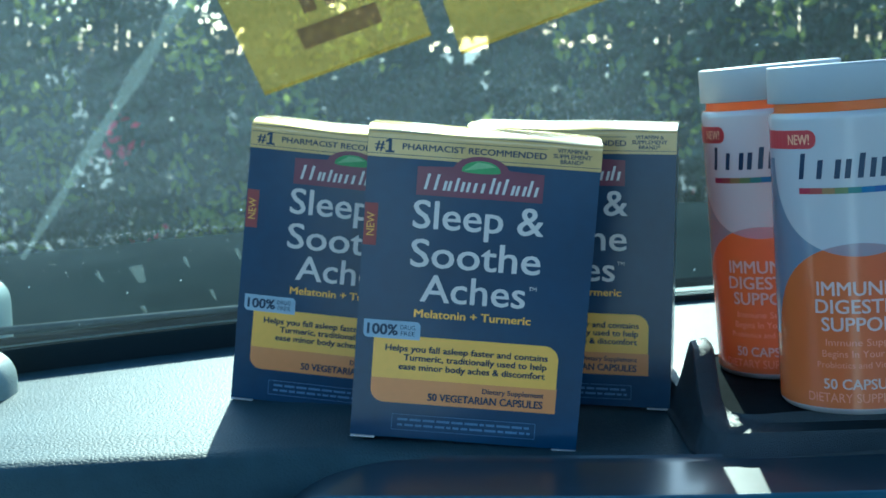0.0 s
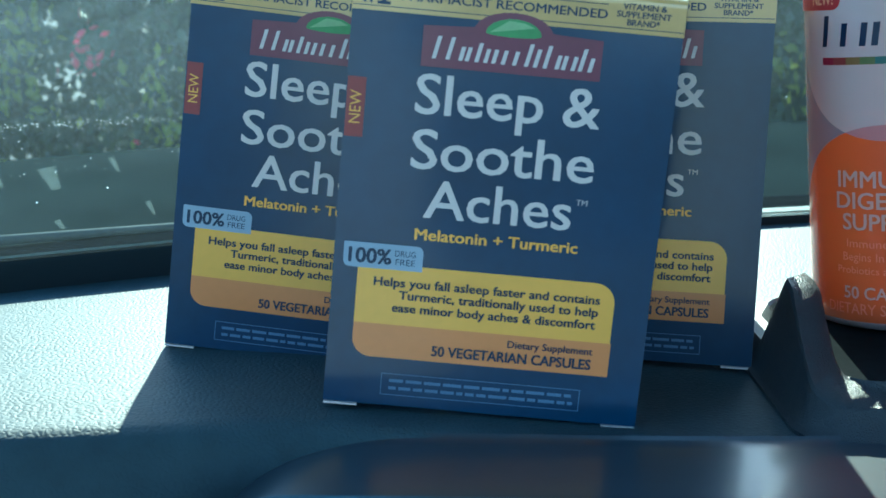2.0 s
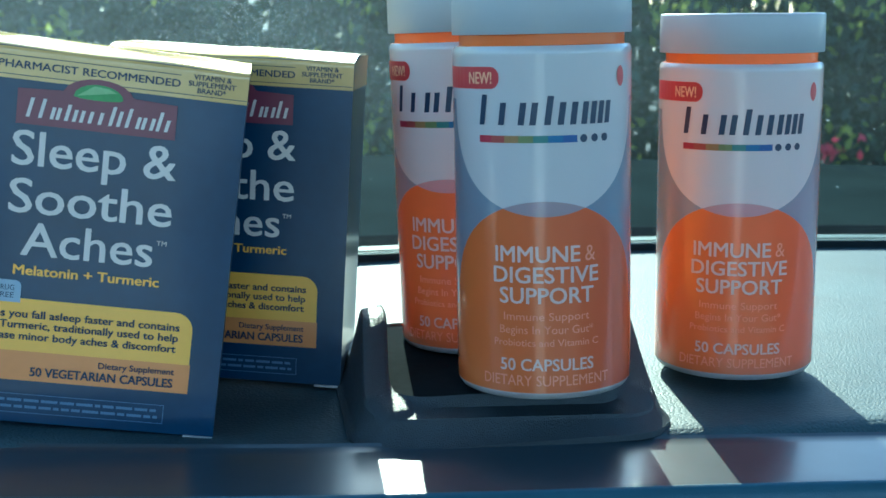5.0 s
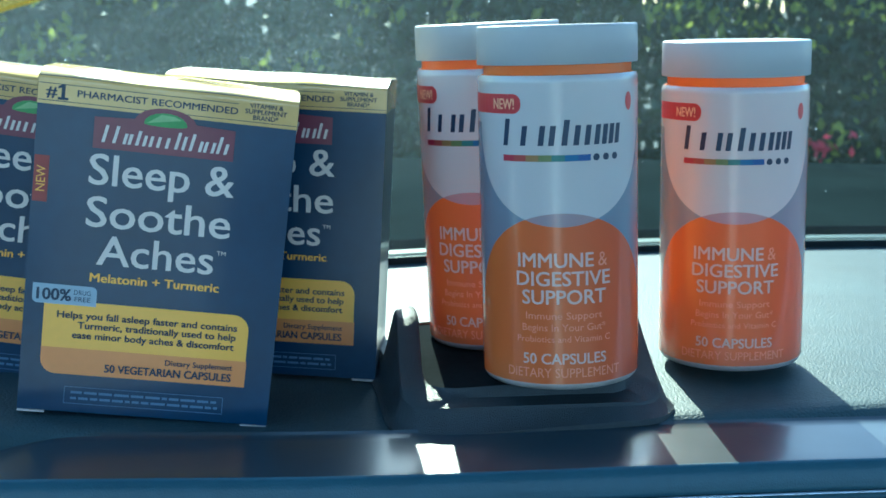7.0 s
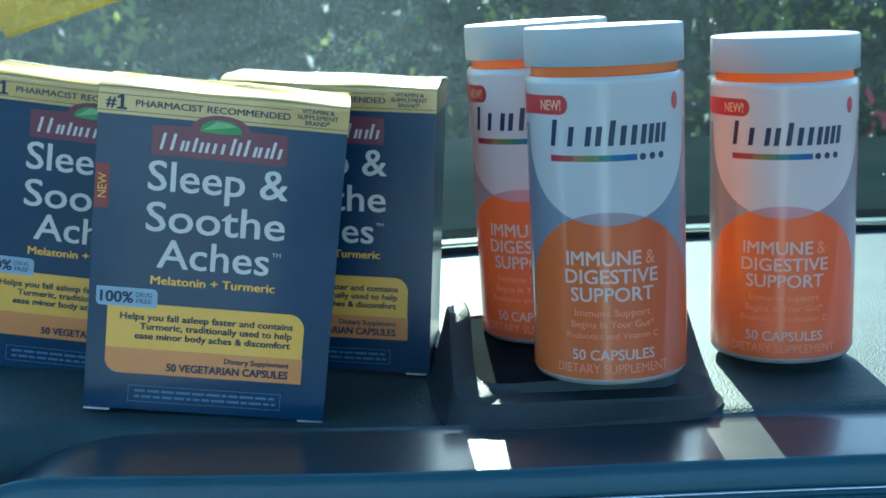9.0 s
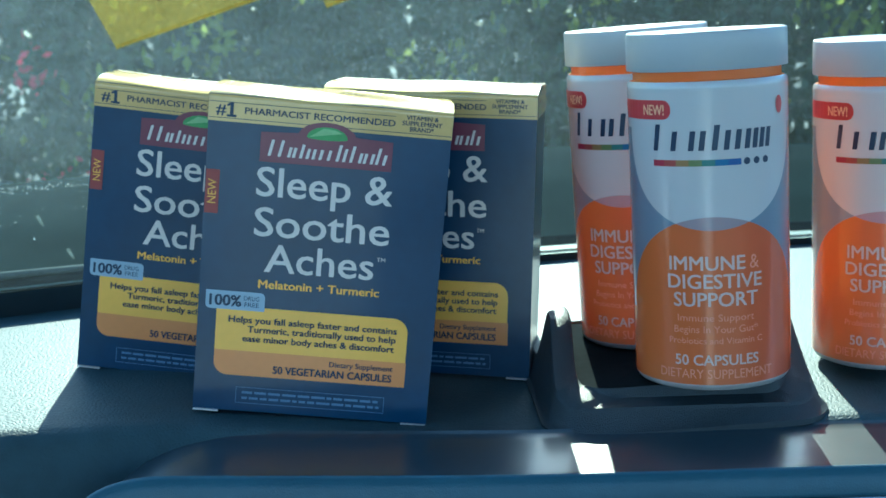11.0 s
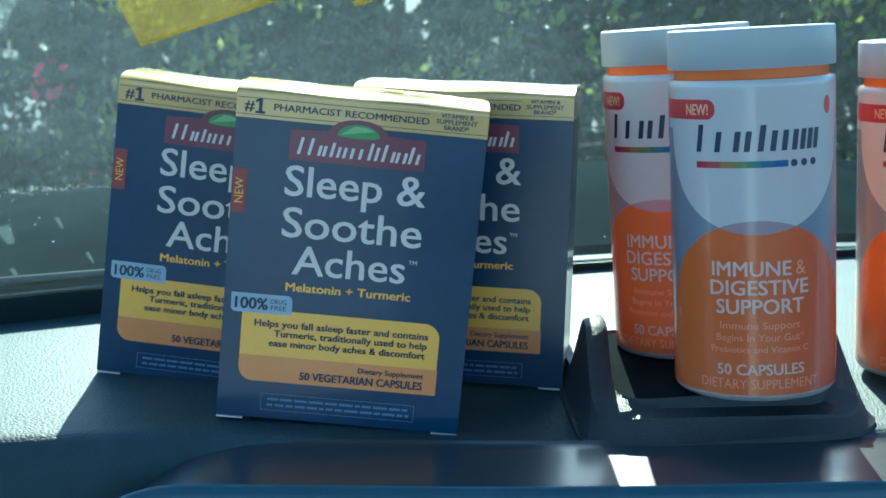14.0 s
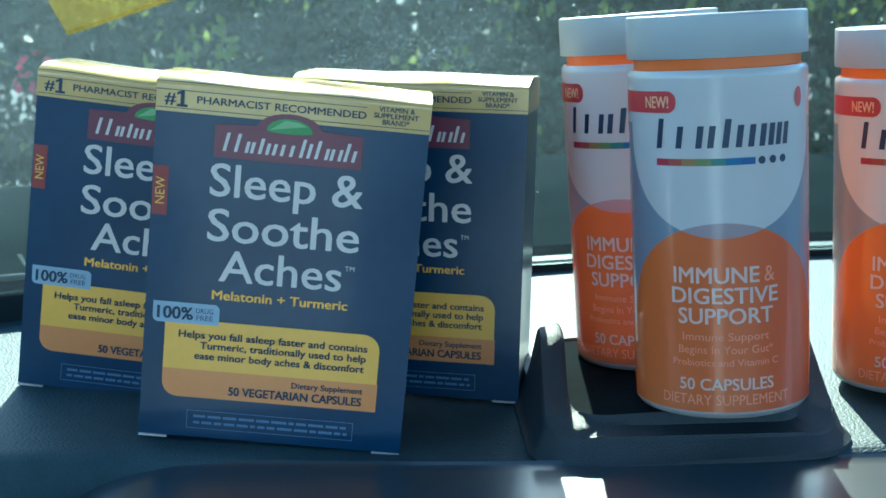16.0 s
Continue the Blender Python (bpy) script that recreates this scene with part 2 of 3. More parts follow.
ORBODY = mat("orange_plastic", (0.82, 0.25, 0.05), 0.22, 0, 0.04, 30, trans=0.42)
BASEW = mat("white_base", (0.46, 0.42, 0.40), 0.3, 0, 0.03, 30, trans=0.15)
GLASS = dusty_glass()
GRAIN = see_through(mat("dust_grain", (0.6, 0.66, 0.64), 0.9, 0, 0.1, 30, trans=0.6), 0.62, (0.95, 0.98, 0.97))
SPECK = mat("speckled_pale_plastic", (0.78, 0.77, 0.70), 0.6, 0, 0.35, 160, bump=0.3, bump_scale=700)
PALE_MARK = see_through(mat("pale_mark", (0.40, 0.50, 0.50), 0.9, 0, 0.1, 30, trans=0.7), 0.91, (0.95, 0.98, 0.97))
FILM = see_through(mat("yellow_film", (0.26, 0.21, 0.045), 0.4, 0, 0.2, 40, trans=0.5), 0.66, (0.82, 0.73, 0.38))
FILMB = see_through(mat("purple_print", (0.10, 0.07, 0.09), 0.5, 0, 0.1, 60), 0.45, (0.7, 0.6, 0.6))
HOOD = mat("hood_paint", (0.012, 0.017, 0.018), 0.95, 0.0, 0.25, 6, spec=0.0)
COWL = mat("cowl_plastic", (0.025, 0.03, 0.03), 0.85, 0, 0.2, 20, bump=0.2, bump_scale=300, spec=0.0)
WIPER = mat("wiper_grey", (0.055, 0.066, 0.07), 0.9, 0, 0.2, 30, spec=0.1)
WALLM = mat("pale_concrete", (0.16, 0.18, 0.17), 0.9, 0, 0.2, 3, bump=0.4, bump_scale=60)
GROUND = mat("asphalt", (0.05, 0.05, 0.05), 0.95, 0, 0.3, 4, bump=0.4, bump_scale=120)
LEAF = mat("leaf_green", (0.018, 0.036, 0.018), 0.5, 0, 0.35, 2.0, trans=0.15, color2=(0.05, 0.075, 0.03))
LEAFY = mat("leaf_yellow", (0.30, 0.33, 0.06), 0.5, 0, 0.3, 3.0, trans=0.6)
FLOWER = mat("pink_petal", (0.65, 0.05, 0.09), 0.5, 0, 0.2, 5, trans=0.4)
HEDGE_SHADE = mat("hedge_shade", (0.02, 0.03, 0.016), 0.9, 0, 0.4, 4)


# ---- builders ----
def mesh_ob(name, bm, material, smooth=False):
    me = bpy.data.meshes.new(name)
    bm.normal_update()
    bm.to_mesh(me)
    bm.free()
    me.materials.append(material)
    if smooth:
        for f in me.polygons:
            f.use_smooth = True
    return new(name, me)


def part(name, bm, material, parent, label="", smooth=False):
    ob = mesh_ob(name, bm, material, smooth)
    ob.parent = parent
    if label:
        tagged(ob, label)
    return ob


def thing(name, m, label, category, group="", kind=""):
    ob = new(name)
    ob.matrix_world = m
    return tagged(ob, label, category, group, kind)


def auto_smooth(ob, deg=35):
    me = ob.data
    bm = bmesh.new()
    bm.from_mesh(me)
    for f in bm.faces:
        f.smooth = True
    for e in bm.edges:
        if len(e.link_faces) == 2 and e.calc_face_angle(0) > radians(deg):
            e.smooth = False
    bm.to_mesh(me)
    bm.free()
    return ob


def grid(fn, nu, nv):
    """A sheet of points fn(u, v) for u, v from 0 to 1."""
    bm = bmesh.new()
    vs = [[bm.verts.new(fn(i / nu, j / nv)) for j in range(nv + 1)] for i in range(nu + 1)]
    for i in range(nu):
        for j in range(nv):
            bm.faces.new((vs[i][j], vs[i + 1][j], vs[i + 1][j + 1], vs[i][j + 1]))
    return bm


def lathe(profile, n=64):
    """A body of revolution about z from (radius, height) pairs, closed at both ends."""
    bm = bmesh.new()
    rings = [[bm.verts.new((r * math.cos(2 * math.pi * k / n), r * math.sin(2 * math.pi * k / n), z)) for k in range(n)] for r, z in profile]
    for a, b in zip(rings, rings[1:]):
        for k in range(n):
            bm.faces.new((a[k], a[(k + 1) % n], b[(k + 1) % n], b[k]))
    bm.faces.new(rings[0][::-1])
    bm.faces.new(rings[-1])
    return bm


def block(x0, x1, y0, y1, z0, z1, bev=0.0, seg=2):
    bm = bmesh.new()
    bmesh.ops.create_cube(bm, size=1)
    for v in bm.verts:
        v.co = (x0 + (v.co.x + 0.5) * (x1 - x0), y0 + (v.co.y + 0.5) * (y1 - y0), z0 + (v.co.z + 0.5) * (z1 - z0))
    if bev:
        bmesh.ops.bevel(bm, geom=bm.edges[:], offset=bev, segments=seg, affect="EDGES", profile=0.5)
    return bm


def outline(pts, depth, y):
    """A flat shape in the x-z plane facing -y, of some thickness, its face at y."""
    bm = bmesh.new()
    f = bm.faces.new([bm.verts.new((x, y, z)) for x, z in pts])
    bm.normal_update()
    if f.normal.y > 0:
        f.normal_flip()
    r = bmesh.ops.extrude_face_region(bm, geom=[f])
    for v in [g for g in r["geom"] if isinstance(g, bmesh.types.BMVert)]:
        v.co.y += depth
    bm.normal_update()
    bmesh.ops.recalc_face_normals(bm, faces=bm.faces[:])
    return bm


def rounded(x0, x1, z0, z1, rad, corners=(1, 1, 1, 1), n=6):
    """Points of a rectangle, corners bl, br, tr, tl rounded where set."""
    pts = []
    for (cx, cz, a0, on) in ((x0, z0, 180, corners[0]), (x1, z0, 270, corners[1]), (x1, z1, 0, corners[2]), (x0, z1, 90, corners[3])):
        if not on:
            pts.append((cx, cz))
            continue
        ox, oz = cx + (rad if cx == x0 else -rad), cz + (rad if cz == z0 else -rad)
        pts += [(ox + rad * math.cos(radians(a0 + 90 * k / n)), oz + rad * math.sin(radians(a0 + 90 * k / n))) for k in range(n + 1)]
    return pts


def text_verts(words):
    cu = bpy.data.curves.new("words", "FONT")
    cu.body, cu.resolution_u = words, 3
    ob = new("words", cu)
    me = bpy.data.meshes.new_from_object(ob.evaluated_get(bpy.context.evaluated_depsgraph_get()))
    bpy.data.objects.remove(ob)
    co = np.array([v.co[:2] for v in me.vertices])
    faces = [tuple(p.vertices) for p in me.polygons]
    bpy.data.meshes.remove(me)
    return co, faces


H_CO = text_verts("H")[0]


def writing(words, x0, x1, base, cap, bold=0.0):
    """Flat letters filling x0..x1 with their baseline and capital height: points (x, z, lift) and faces. Bold letters are laid three deep, slightly shifted."""
    co, faces = text_verts(words)
    lo, hi = co[:, 0].min(), co[:, 0].max()
    flat = np.column_stack([x0 + (co[:, 0] - lo) / (hi - lo) * (x1 - x0), base + co[:, 1] / H_CO[:, 1].max() * cap])
    out, made = [], []
    shifts = ((0.0, 0.0),) if not bold else ((0.0, 0.0), (-1.0, 0.6), (1.0, -0.6), (-0.6, -1.0), (0.6, 1.0))
    for i, (sx, sz) in enumerate(shifts):
        k = len(out)
        out += [(x + sx * bold * cap, z + sz * bold * cap * 0.6, i * 0.000008) for x, z in flat]
        made += [tuple(j + k for j in f) for f in faces]
    return out, made


def islands(faces):
    """Groups of faces that share corners: one group for each letter."""
    groups = []
    for f in faces:
        mine, rest = [set(f), [f]], []
        for g in groups:
            if g[0] & mine[0]:
                mine = [mine[0] | g[0], mine[1] + g[1]]
            else:
                rest.append(g)
        groups = rest + [mine]
    return [g[1] for g in groups]


def flat_mesh(co, faces, place):
    bm = bmesh.new()
    vs = {i: bm.verts.new(place(*co[i])) for i in sorted({i for f in faces for i in f})}
    for f in faces:
        try:
            bm.faces.new([vs[i] for i in f])
        except ValueError:
            pass
    return bm


# ---- dashboard ----
def yb(x):
    x = min(x, 0.5)
    return 0.209 + 0.4033 * x - 0.385 * x * x


def dash_z(x, y):
    d = x - 0.075
    z = -0.0059 + 0.9 * d * d / (1 + (d / 0.12) ** 2)
    if y > 0:
        z += (-0.045 + 0.07 * min(1, max(0, (x + 0.02) / 0.06))) * y * math.exp(-(y / 0.09) ** 2)
    w = min(1, max(0, (y - 0.05) / (max(yb(x), 0.09) - 0.05)))
    w = w * w * (3 - 2 * w)
    return z * (1 - w) - 0.001 * w


def dash_fn(u, v):
    x = -0.34 + 1.5 * u
    edge = -0.012 - 0.20 * max(0, min(0.11, -x - 0.05))
    if v < 0.68:
        w = 1 - v / 0.68
        y = edge + (yb(x) + 0.045 - edge) * w
        return (x, y, dash_z(x, y))
    w = (v - 0.68) / 0.32
    prof = ((0, 0), (0.003, 0.0012), (0.0055, 0.004), (0.0075, 0.008), (0.011, 0.016), (0.018, 0.04), (0.026, 0.09), (0.03, 0.3))
    k = w * (len(prof) - 1)
    i = min(int(k), len(prof) - 2)
    a, b = prof[i], prof[i + 1]
    dy, dz = a[0] + (b[0] - a[0]) * (k - i), a[1] + (b[1] - a[1]) * (k - i)
    return (x, edge - dy, dash_z(x, edge) - dz)


dash = tagged(mesh_ob("dashboard", grid(dash_fn, 150, 75), VINYL, True), "dark grey grained vinyl dashboard, sunlit along its top", "dashboard", kind="structure")

# decorative trim along the dashboard's front edge
TRIM_Y = ((-0.0135, -0.0030), (-0.0150, -0.0038), (-0.030, -0.0046), (-0.047, -0.0056), (-0.049, -0.0058))
LIP_Y = ((-0.049, -0.0058), (-0.0496, -0.0053), (-0.0506, -0.0058), (-0.0520, -0.0082), (-0.0530, -0.0115), (-0.0536, -0.0148), (-0.0520, -0.0152))


def trim_rise(x):
    return 0.35 * (dash_z(x, 0) + 0.0059) if x > 0.075 else 0.25 * (dash_z(x, 0) + 0.0059)


def strip(points, x0, x1, n, left_round=0.0, taper=0.0):
    my, mz = points[0]

    def fn(u, v):
        x = x0 + (x1 - x0) * u ** 1.6
        k = v * (len(points) - 1)
        i = min(int(k), len(points) - 2)
        y = points[i][0] + (points[i + 1][0] - points[i][0]) * (k - i)
        z = points[i][1] + (points[i + 1][1] - points[i][1]) * (k - i)
        if taper and x < x0 + taper:
            q = (x - x0) / taper
            y, z = my + (y - my) * q, mz + (z - mz) * q
        s = 0.0
        if left_round and x < x0 + left_round:
            q = 1 - (x - x0) / left_round
            s = left_round * 0.45 * (1 - math.sqrt(max(0, 1 - q * q)))
        y -= 0.05 * max(0, x - 0.1) * 0.4
        return (x, y - s * 0.35, z + trim_rise(x) - s)
    return grid(fn, n, (len(points) - 1) * 3)


trim = thing("dashboard_trim", Matrix(), "glossy black dashboard trim with satin lip and chrome lines", "trim", kind="structure")
part("panel", strip(TRIM_Y, -0.068, 1.16, 120, 0.05), GLOSS, trim, "glossy black panel", True)
part("lip", strip(LIP_Y, -0.074, 1.16, 120, 0.03), LIP, trim, "satin dark blue-grey lip", True)
part("chrome_line", strip(((-0.0530, -0.0150), (-0.0543, -0.0153), (-0.0545, -0.0158), (-0.0530, -0.0161)), -0.074, 1.16, 90), CHROME, trim, "thin chrome line", True)
part("groove", strip(((-0.0532, -0.0160), (-0.0530, -0.0180), (-0.0545, -0.0186), (-0.0545, -0.0192), (-0.0532, -0.0197), (-0.0535, -0.0252)), -0.074, 1.16, 90), LIP, trim, "", True)
part("chrome_line", strip(((-0.0530, -0.0250), (-0.0566, -0.0255), (-0.0570, -0.0264), (-0.0560, -0.0270), (-0.0530, -0.0272)), -0.089, 1.16, 90, 0, 0.03), CHROME, trim, "broad chrome line", True)
part("fascia", strip(((-0.0535, -0.0267), (-0.0530, -0.06), (-0.0560, -0.30)), -0.084, 1.16, 60, 0.03), LIP, trim, "dark lower fascia", True)


# ---- tray ----
def tray():
    t = thing("dashboard_tray", pose(0.139, 0.043, 0), "black moulded plastic tray with raised sides on the dashboard", "tray")
    hx, hy, rad = 0.0525, 0.060, 0.016

    def ring(inset, zf, n=10):
        pts = []
        for cx, cy, a0 in ((1, -1, -90), (1, 1, 0), (-1, 1, 90), (-1, -1, 180)):
            for k in range(n + 1):
                a = radians(a0 + 90 * k / n)
                r = 0.013 if inset > 0.01 else rad - inset * 0.5
                x, y = cx * (hx - inset - r) + r * math.cos(a), cy * (hy - inset - r) + r * math.sin(a)
                pts.append((x, y))
        dense = []
        for a, b in zip(pts, pts[1:] + pts[:1]):
            m = max(1, int(math.dist(a, b) / 0.006))
            dense += [(a[0] + (b[0] - a[0]) * k / m, a[1] + (b[1] - a[1]) * k / m) for k in range(m)]
        made = [(x, y, zf(x, y)) for x, y in dense]
        return [(x - math.copysign(0.07 * max(0.0, z - 0.010), x), y, z) for x, y, z in made]

    def rim(x, y):
        w = min(1, max(0, (y + 0.052) / 0.038))
        w *= 1 - min(1, max(0, y / 0.005))
        return 0.0050 + 0.0245 * w ** 1.25 + 0.02 * x

    def floor(x, y):
        return 0.0096 + 0.06 * x

    def base(x, y):
        return dash_z(x + 0.139, y + 0.043) - 0.001
    # outer foot, flange, wall up to the rim, then down inside to the floor
    bm = bmesh.new()
    shells = [ring(-0.0008, base), ring(-0.0008, lambda x, y: base(x, y) + 0.0022), ring(0.0010, lambda x, y: base(x, y) + 0.0034), ring(0.0040, lambda x, y: max(base(x, y) + 0.0036, rim(x, y) - 0.0012)),
              ring(0.0046, lambda x, y: max(base(x, y) + 0.0038, rim(x, y))), ring(0.0116, lambda x, y: max(base(x, y) + 0.0038, rim(x, y))), ring(0.0129, lambda x, y: max(floor(x, y) + 0.0003, rim(x, y) - 0.0012)),
              ring(0.0131, lambda x, y: floor(x, y) + 0.0010), ring(0.0137, floor)]
    m = min(len(s) for s in shells)

    def pick(s):
        return [s[int(i * len(s) / m)] for i in range(m)]
    bm.free()
    for nm, lo, hi, note in (("foot_flange", 0, 3, "rounded lower flange"), ("side_wall", 3, 8, "raised side wall"), ("floor_panel", 8, 8, "flat floor")):
        bm = bmesh.new()
        rows = [[bm.verts.new(q) for q in pick(sh)] for sh in shells[lo:hi + 1]]
        for a, b in zip(rows, rows[1:]):
            for k in range(m):
                bm.faces.new((a[k], a[(k + 1) % m], b[(k + 1) % m], b[k]))
        if lo == hi:
            bm.faces.new(rows[-1])
        auto_smooth(part(nm, bm, RUBBER if lo == hi else TRAYM, t, note), 50)
    return t


tray()


# ---- cartons ----
W2, BH, BD = 0.0427, 0.1135, 0.040


def flap_top(u):
    """Height over the front crease of the slightly puffed top panel, u from front to back."""
    return 0.0027 * (1 - math.exp(-u * BD / 0.0095)) - 0.0012 * u * u


def strokes(x0, x1, z0, z1, marks, thick, slant):
    """Thin leaning strokes that stand for a name that is not spelt out; marks are (place along, height)."""
    shapes = []
    for at, tall in marks:
        a, h = x0 + (x1 - x0) * at, (z1 - z0) * tall
        b = a + thick
        shapes.append([(a, z0), (b, z0), (b + slant * h, z0 + h), (a + slant * h, z0 + h)])
    return shapes


MAKER = ((0.0, 1), (0.085, 1), (0.165, 0.62), (0.205, 0.62), (0.265, 0.85), (0.32, 0.62), (0.37, 0.62), (0.43, 0.62), (0.50, 0.62), (0.575, 1), (0.63, 0.8), (0.69, 1), (0.765, 0.62), (0.805, 0.62), (0.865, 0.62), (0.91, 1), (0.97, 0.62))
BRAND = ((0.0, 1), (0.165, 0.74), (0.315, 0.74), (0.40, 0.74), (0.505, 0.95), (0.60, 0.74), (0.69, 0.74), (0.775, 0.74), (0.845, 0.74), (0.91, 0.74), (0.975, 0.74))


def carton(m, label):
    box = thing("supplement_carton", m, label, "box", "supplement cartons")
    # card body: front, back, sides and puffed top, with softened creases
    bm = bmesh.new()
    n, k = 16, 8
    top = [[bm.verts.new((-W2 + 2 * W2 * i / n, BD * j / k, BH + flap_top(j / k) - flap_top(0) + 0.0002 * math.sin(i * 0.7 + j))) for j in range(k + 1)] for i in range(n + 1)]
    bot = [[bm.verts.new((-W2 + 2 * W2 * i / n, BD * j / k, -0.0010)) for j in range(k + 1)] for i in range(n + 1)]
    for i in range(n):
        for j in range(k):
            bm.faces.new((top[i][j], top[i + 1][j], top[i + 1][j + 1], top[i][j + 1]))
            bm.faces.new((bot[i][j], bot[i][j + 1], bot[i + 1][j + 1], bot[i + 1][j]))
        bm.faces.new((bot[i][0], bot[i + 1][0], top[i + 1][0], top[i][0]))
        bm.faces.new((bot[i][k], top[i][k], top[i + 1][k], bot[i + 1][k]))
    for j in range(k):
        bm.faces.new((bot[0][j], top[0][j], top[0][j + 1], bot[0][j + 1]))
        bm.faces.new((bot[n][j], bot[n][j + 1], top[n][j + 1], top[n][j]))
    crease = [e for e in bm.edges if len(e.link_faces) == 2 and e.calc_face_angle(0) > 1.0]
    bmesh.ops.bevel(bm, geom=crease, offset=0.0006, segments=2, affect="EDGES", profile=0.5)
    body = part("card_body", bm, NAVY, box, "glossy navy card")
    auto_smooth(body, 25)

    # gold cap wrapping over the top edge
    def gold(u, v):
        x = -W2 - 0.0001 + (2 * W2 + 0.0002) * u
        if v < 0.3:
            return (x, -0.00035, BH - 0.0093 + 0.0080 * v / 0.3)
        if v < 0.6:
            a = radians(90 * (v - 0.3) / 0.3)
            return (x, -0.00035 + 0.0016 * (1 - math.cos(a)), BH - 0.0013 + 0.0019 * math.sin(a) + 0.0002 * math.sin(u * n * 0.7) * (v - 0.3) / 0.3)
        w = 0.045 + 0.955 * (v - 0.6) / 0.4
        i = u * n
        return (x, -0.0002 + (BD + 0.0002) * w, BH + flap_top(w) - flap_top(0) + 0.0002 * math.sin(i * 0.7 + w * k) + 0.00045)
    auto_smooth(part("gold_band", grid(gold, 32, 30), GOLD, body, "metallic gold printed top band"), 50)
    for sx in (-1, 1):
        part("gold_end", outline_side(sx), GOLD, body)

    def print_shape(name, pts, material, level=1, label=""):
        part(name, outline(pts, 0.00006, -0.0001 - 0.00009 * level), material, body, label)

    def words(s, x0, x1, base, cap, material, level=4, bold=0.0, name="lettering", turned=False):
        co, faces = writing(s, x0, x1, base, cap, bold)
        y = -0.0001 - 0.00009 * level
        if turned:
            cx, cz = (x0 + x1) / 2, base + cap / 2
            place = lambda x, z, up: (cx - (z - cz), y - up, cz + (x - cx))
        else:
            place = lambda x, z, up: (x, y - up, z)
        if name == "letter":
            for piece in islands(faces):
                part(name, flat_mesh(co, piece, place), material, body)
        else:
            part(name, flat_mesh(co, faces, place), material, body)
    mm = 0.001
    words("#", -40 * mm, -36.6 * mm, 106.6 * mm, 3.6 * mm, NAVYP, 5, 0.03)
    print_shape("numeral_one", [(x * mm, z * mm) for x, z in ((-36.3, 105.9), (-32.9, 105.9), (-32.9, 106.7), (-34.0, 106.7), (-34.0, 111.0), (-35.0, 111.0), (-36.3, 110.3), (-36.3, 109.5), (-35.2, 109.9), (-35.2, 106.7), (-36.3, 106.7))], NAVYP, 5)
    words("PHARMACIST RECOMMENDED", -30.0 * mm, 22.6 * mm, 107.4 * mm, 2.2 * mm, NAVYP, 5, 0.03)
    for s, z in (("VITAMIN &", 110.2), ("SUPPLEMENT", 108.2), ("BRAND*", 106.2)):
        half = {"VITAMIN &": 5.6, "SUPPLEMENT": 7.0, "BRAND*": 4.2}[s]
        words(s, (32 - half) * mm, (32 + half) * mm, z * mm, 1.5 * mm, NAVYP, 5, 0.03)
    for x0, x1, z in ((-30, 22.6, 110.9), (-42.5, -30, 110.9), (-42.5, 42.5, 105.3)):
        print_shape("rule", [(x0 * mm, z * mm), (x1 * mm, z * mm), (x1 * mm, (z + 0.22) * mm), (x0 * mm, (z + 0.22) * mm)], NAVYP, 5)
    # maker's mark: plain dark red shield, a leaf and white strokes
    arch = [(-24 * mm, 91.2 * mm), (22.4 * mm, 91.2 * mm), (22.4 * mm, 101.6 * mm), (10 * mm, 102.2 * mm)]
    arch += [((-0.8 + 10.2 * math.cos(radians(a))) * mm, (101.5 + 5.2 * math.sin(radians(a))) * mm) for a in range(10, 171, 16)]
    arch += [(-11.2 * mm, 102.2 * mm), (-24 * mm, 101.6 * mm)]
    print_shape("maker_shield", arch, REDP, 5.5, "dark red printed shield")
    leaf = [((-0.8 + 7.2 * math.cos(radians(a))) * mm, (101.2 + (3.9 if a < 180 else 0.8) * math.sin(radians(a))) * mm) for a in range(0, 360, 20)]
    print_shape("leaf_mark", leaf, LEAFP, 6.5, "printed green leaf")
    print_shape("leaf_vein", [(-7 * mm, 101.3 * mm), (4.5 * mm, 103.2 * mm), (2.0 * mm, 104.2 * mm), (-2.2 * mm, 104.6 * mm)], LEAFL, 7.5)
    for s in strokes(-21.3 * mm, 20.2 * mm, 93.4 * mm, 99.2 * mm, MAKER, 1.05 * mm, 0.22):
        print_shape("name_stroke", s, WHITEP, 6.5)
    print_shape("new_tag", [(-42.4 * mm, 71.4 * mm), (-37.6 * mm, 71.4 * mm), (-37.6 * mm, 87.0 * mm), (-42.4 * mm, 87.0 * mm)], TAGD, 1, "small red tag")
    words("NEW", -44.3 * mm, -35.7 * mm, 77.8 * mm, 2.9 * mm, YEL, 3, 0.0, turned=True)
    words("Sleep &", -24.4 * mm, 23.6 * mm, 79.0 * mm, 10.2 * mm, WHITEP, 3, 0.018, "letter")
    words("Soothe", -24.3 * mm, 23.5 * mm, 64.6 * mm, 10.2 * mm, WHITEP, 3, 0.018, "letter")
    words("Aches", -19.8 * mm, 18.9 * mm, 51.7 * mm, 9.9 * mm, WHITEP, 3, 0.017, "letter")
    words("TM", 19.9 * mm, 22.9 * mm, 58.5 * mm, 1.5 * mm, WHITEP, 3)
    words("Melatonin + Turmeric", -21.6 * mm, 21.6 * mm, 45.6 * mm, 2.9 * mm, YEL, 3, 0.045)
    print_shape("yellow_panel", rounded(-36.0 * mm, 33.2 * mm, 21.7 * mm, 38.1 * mm, 5.5 * mm, (0, 0, 1, 0)), YEL, 1, "yellow printed panel")
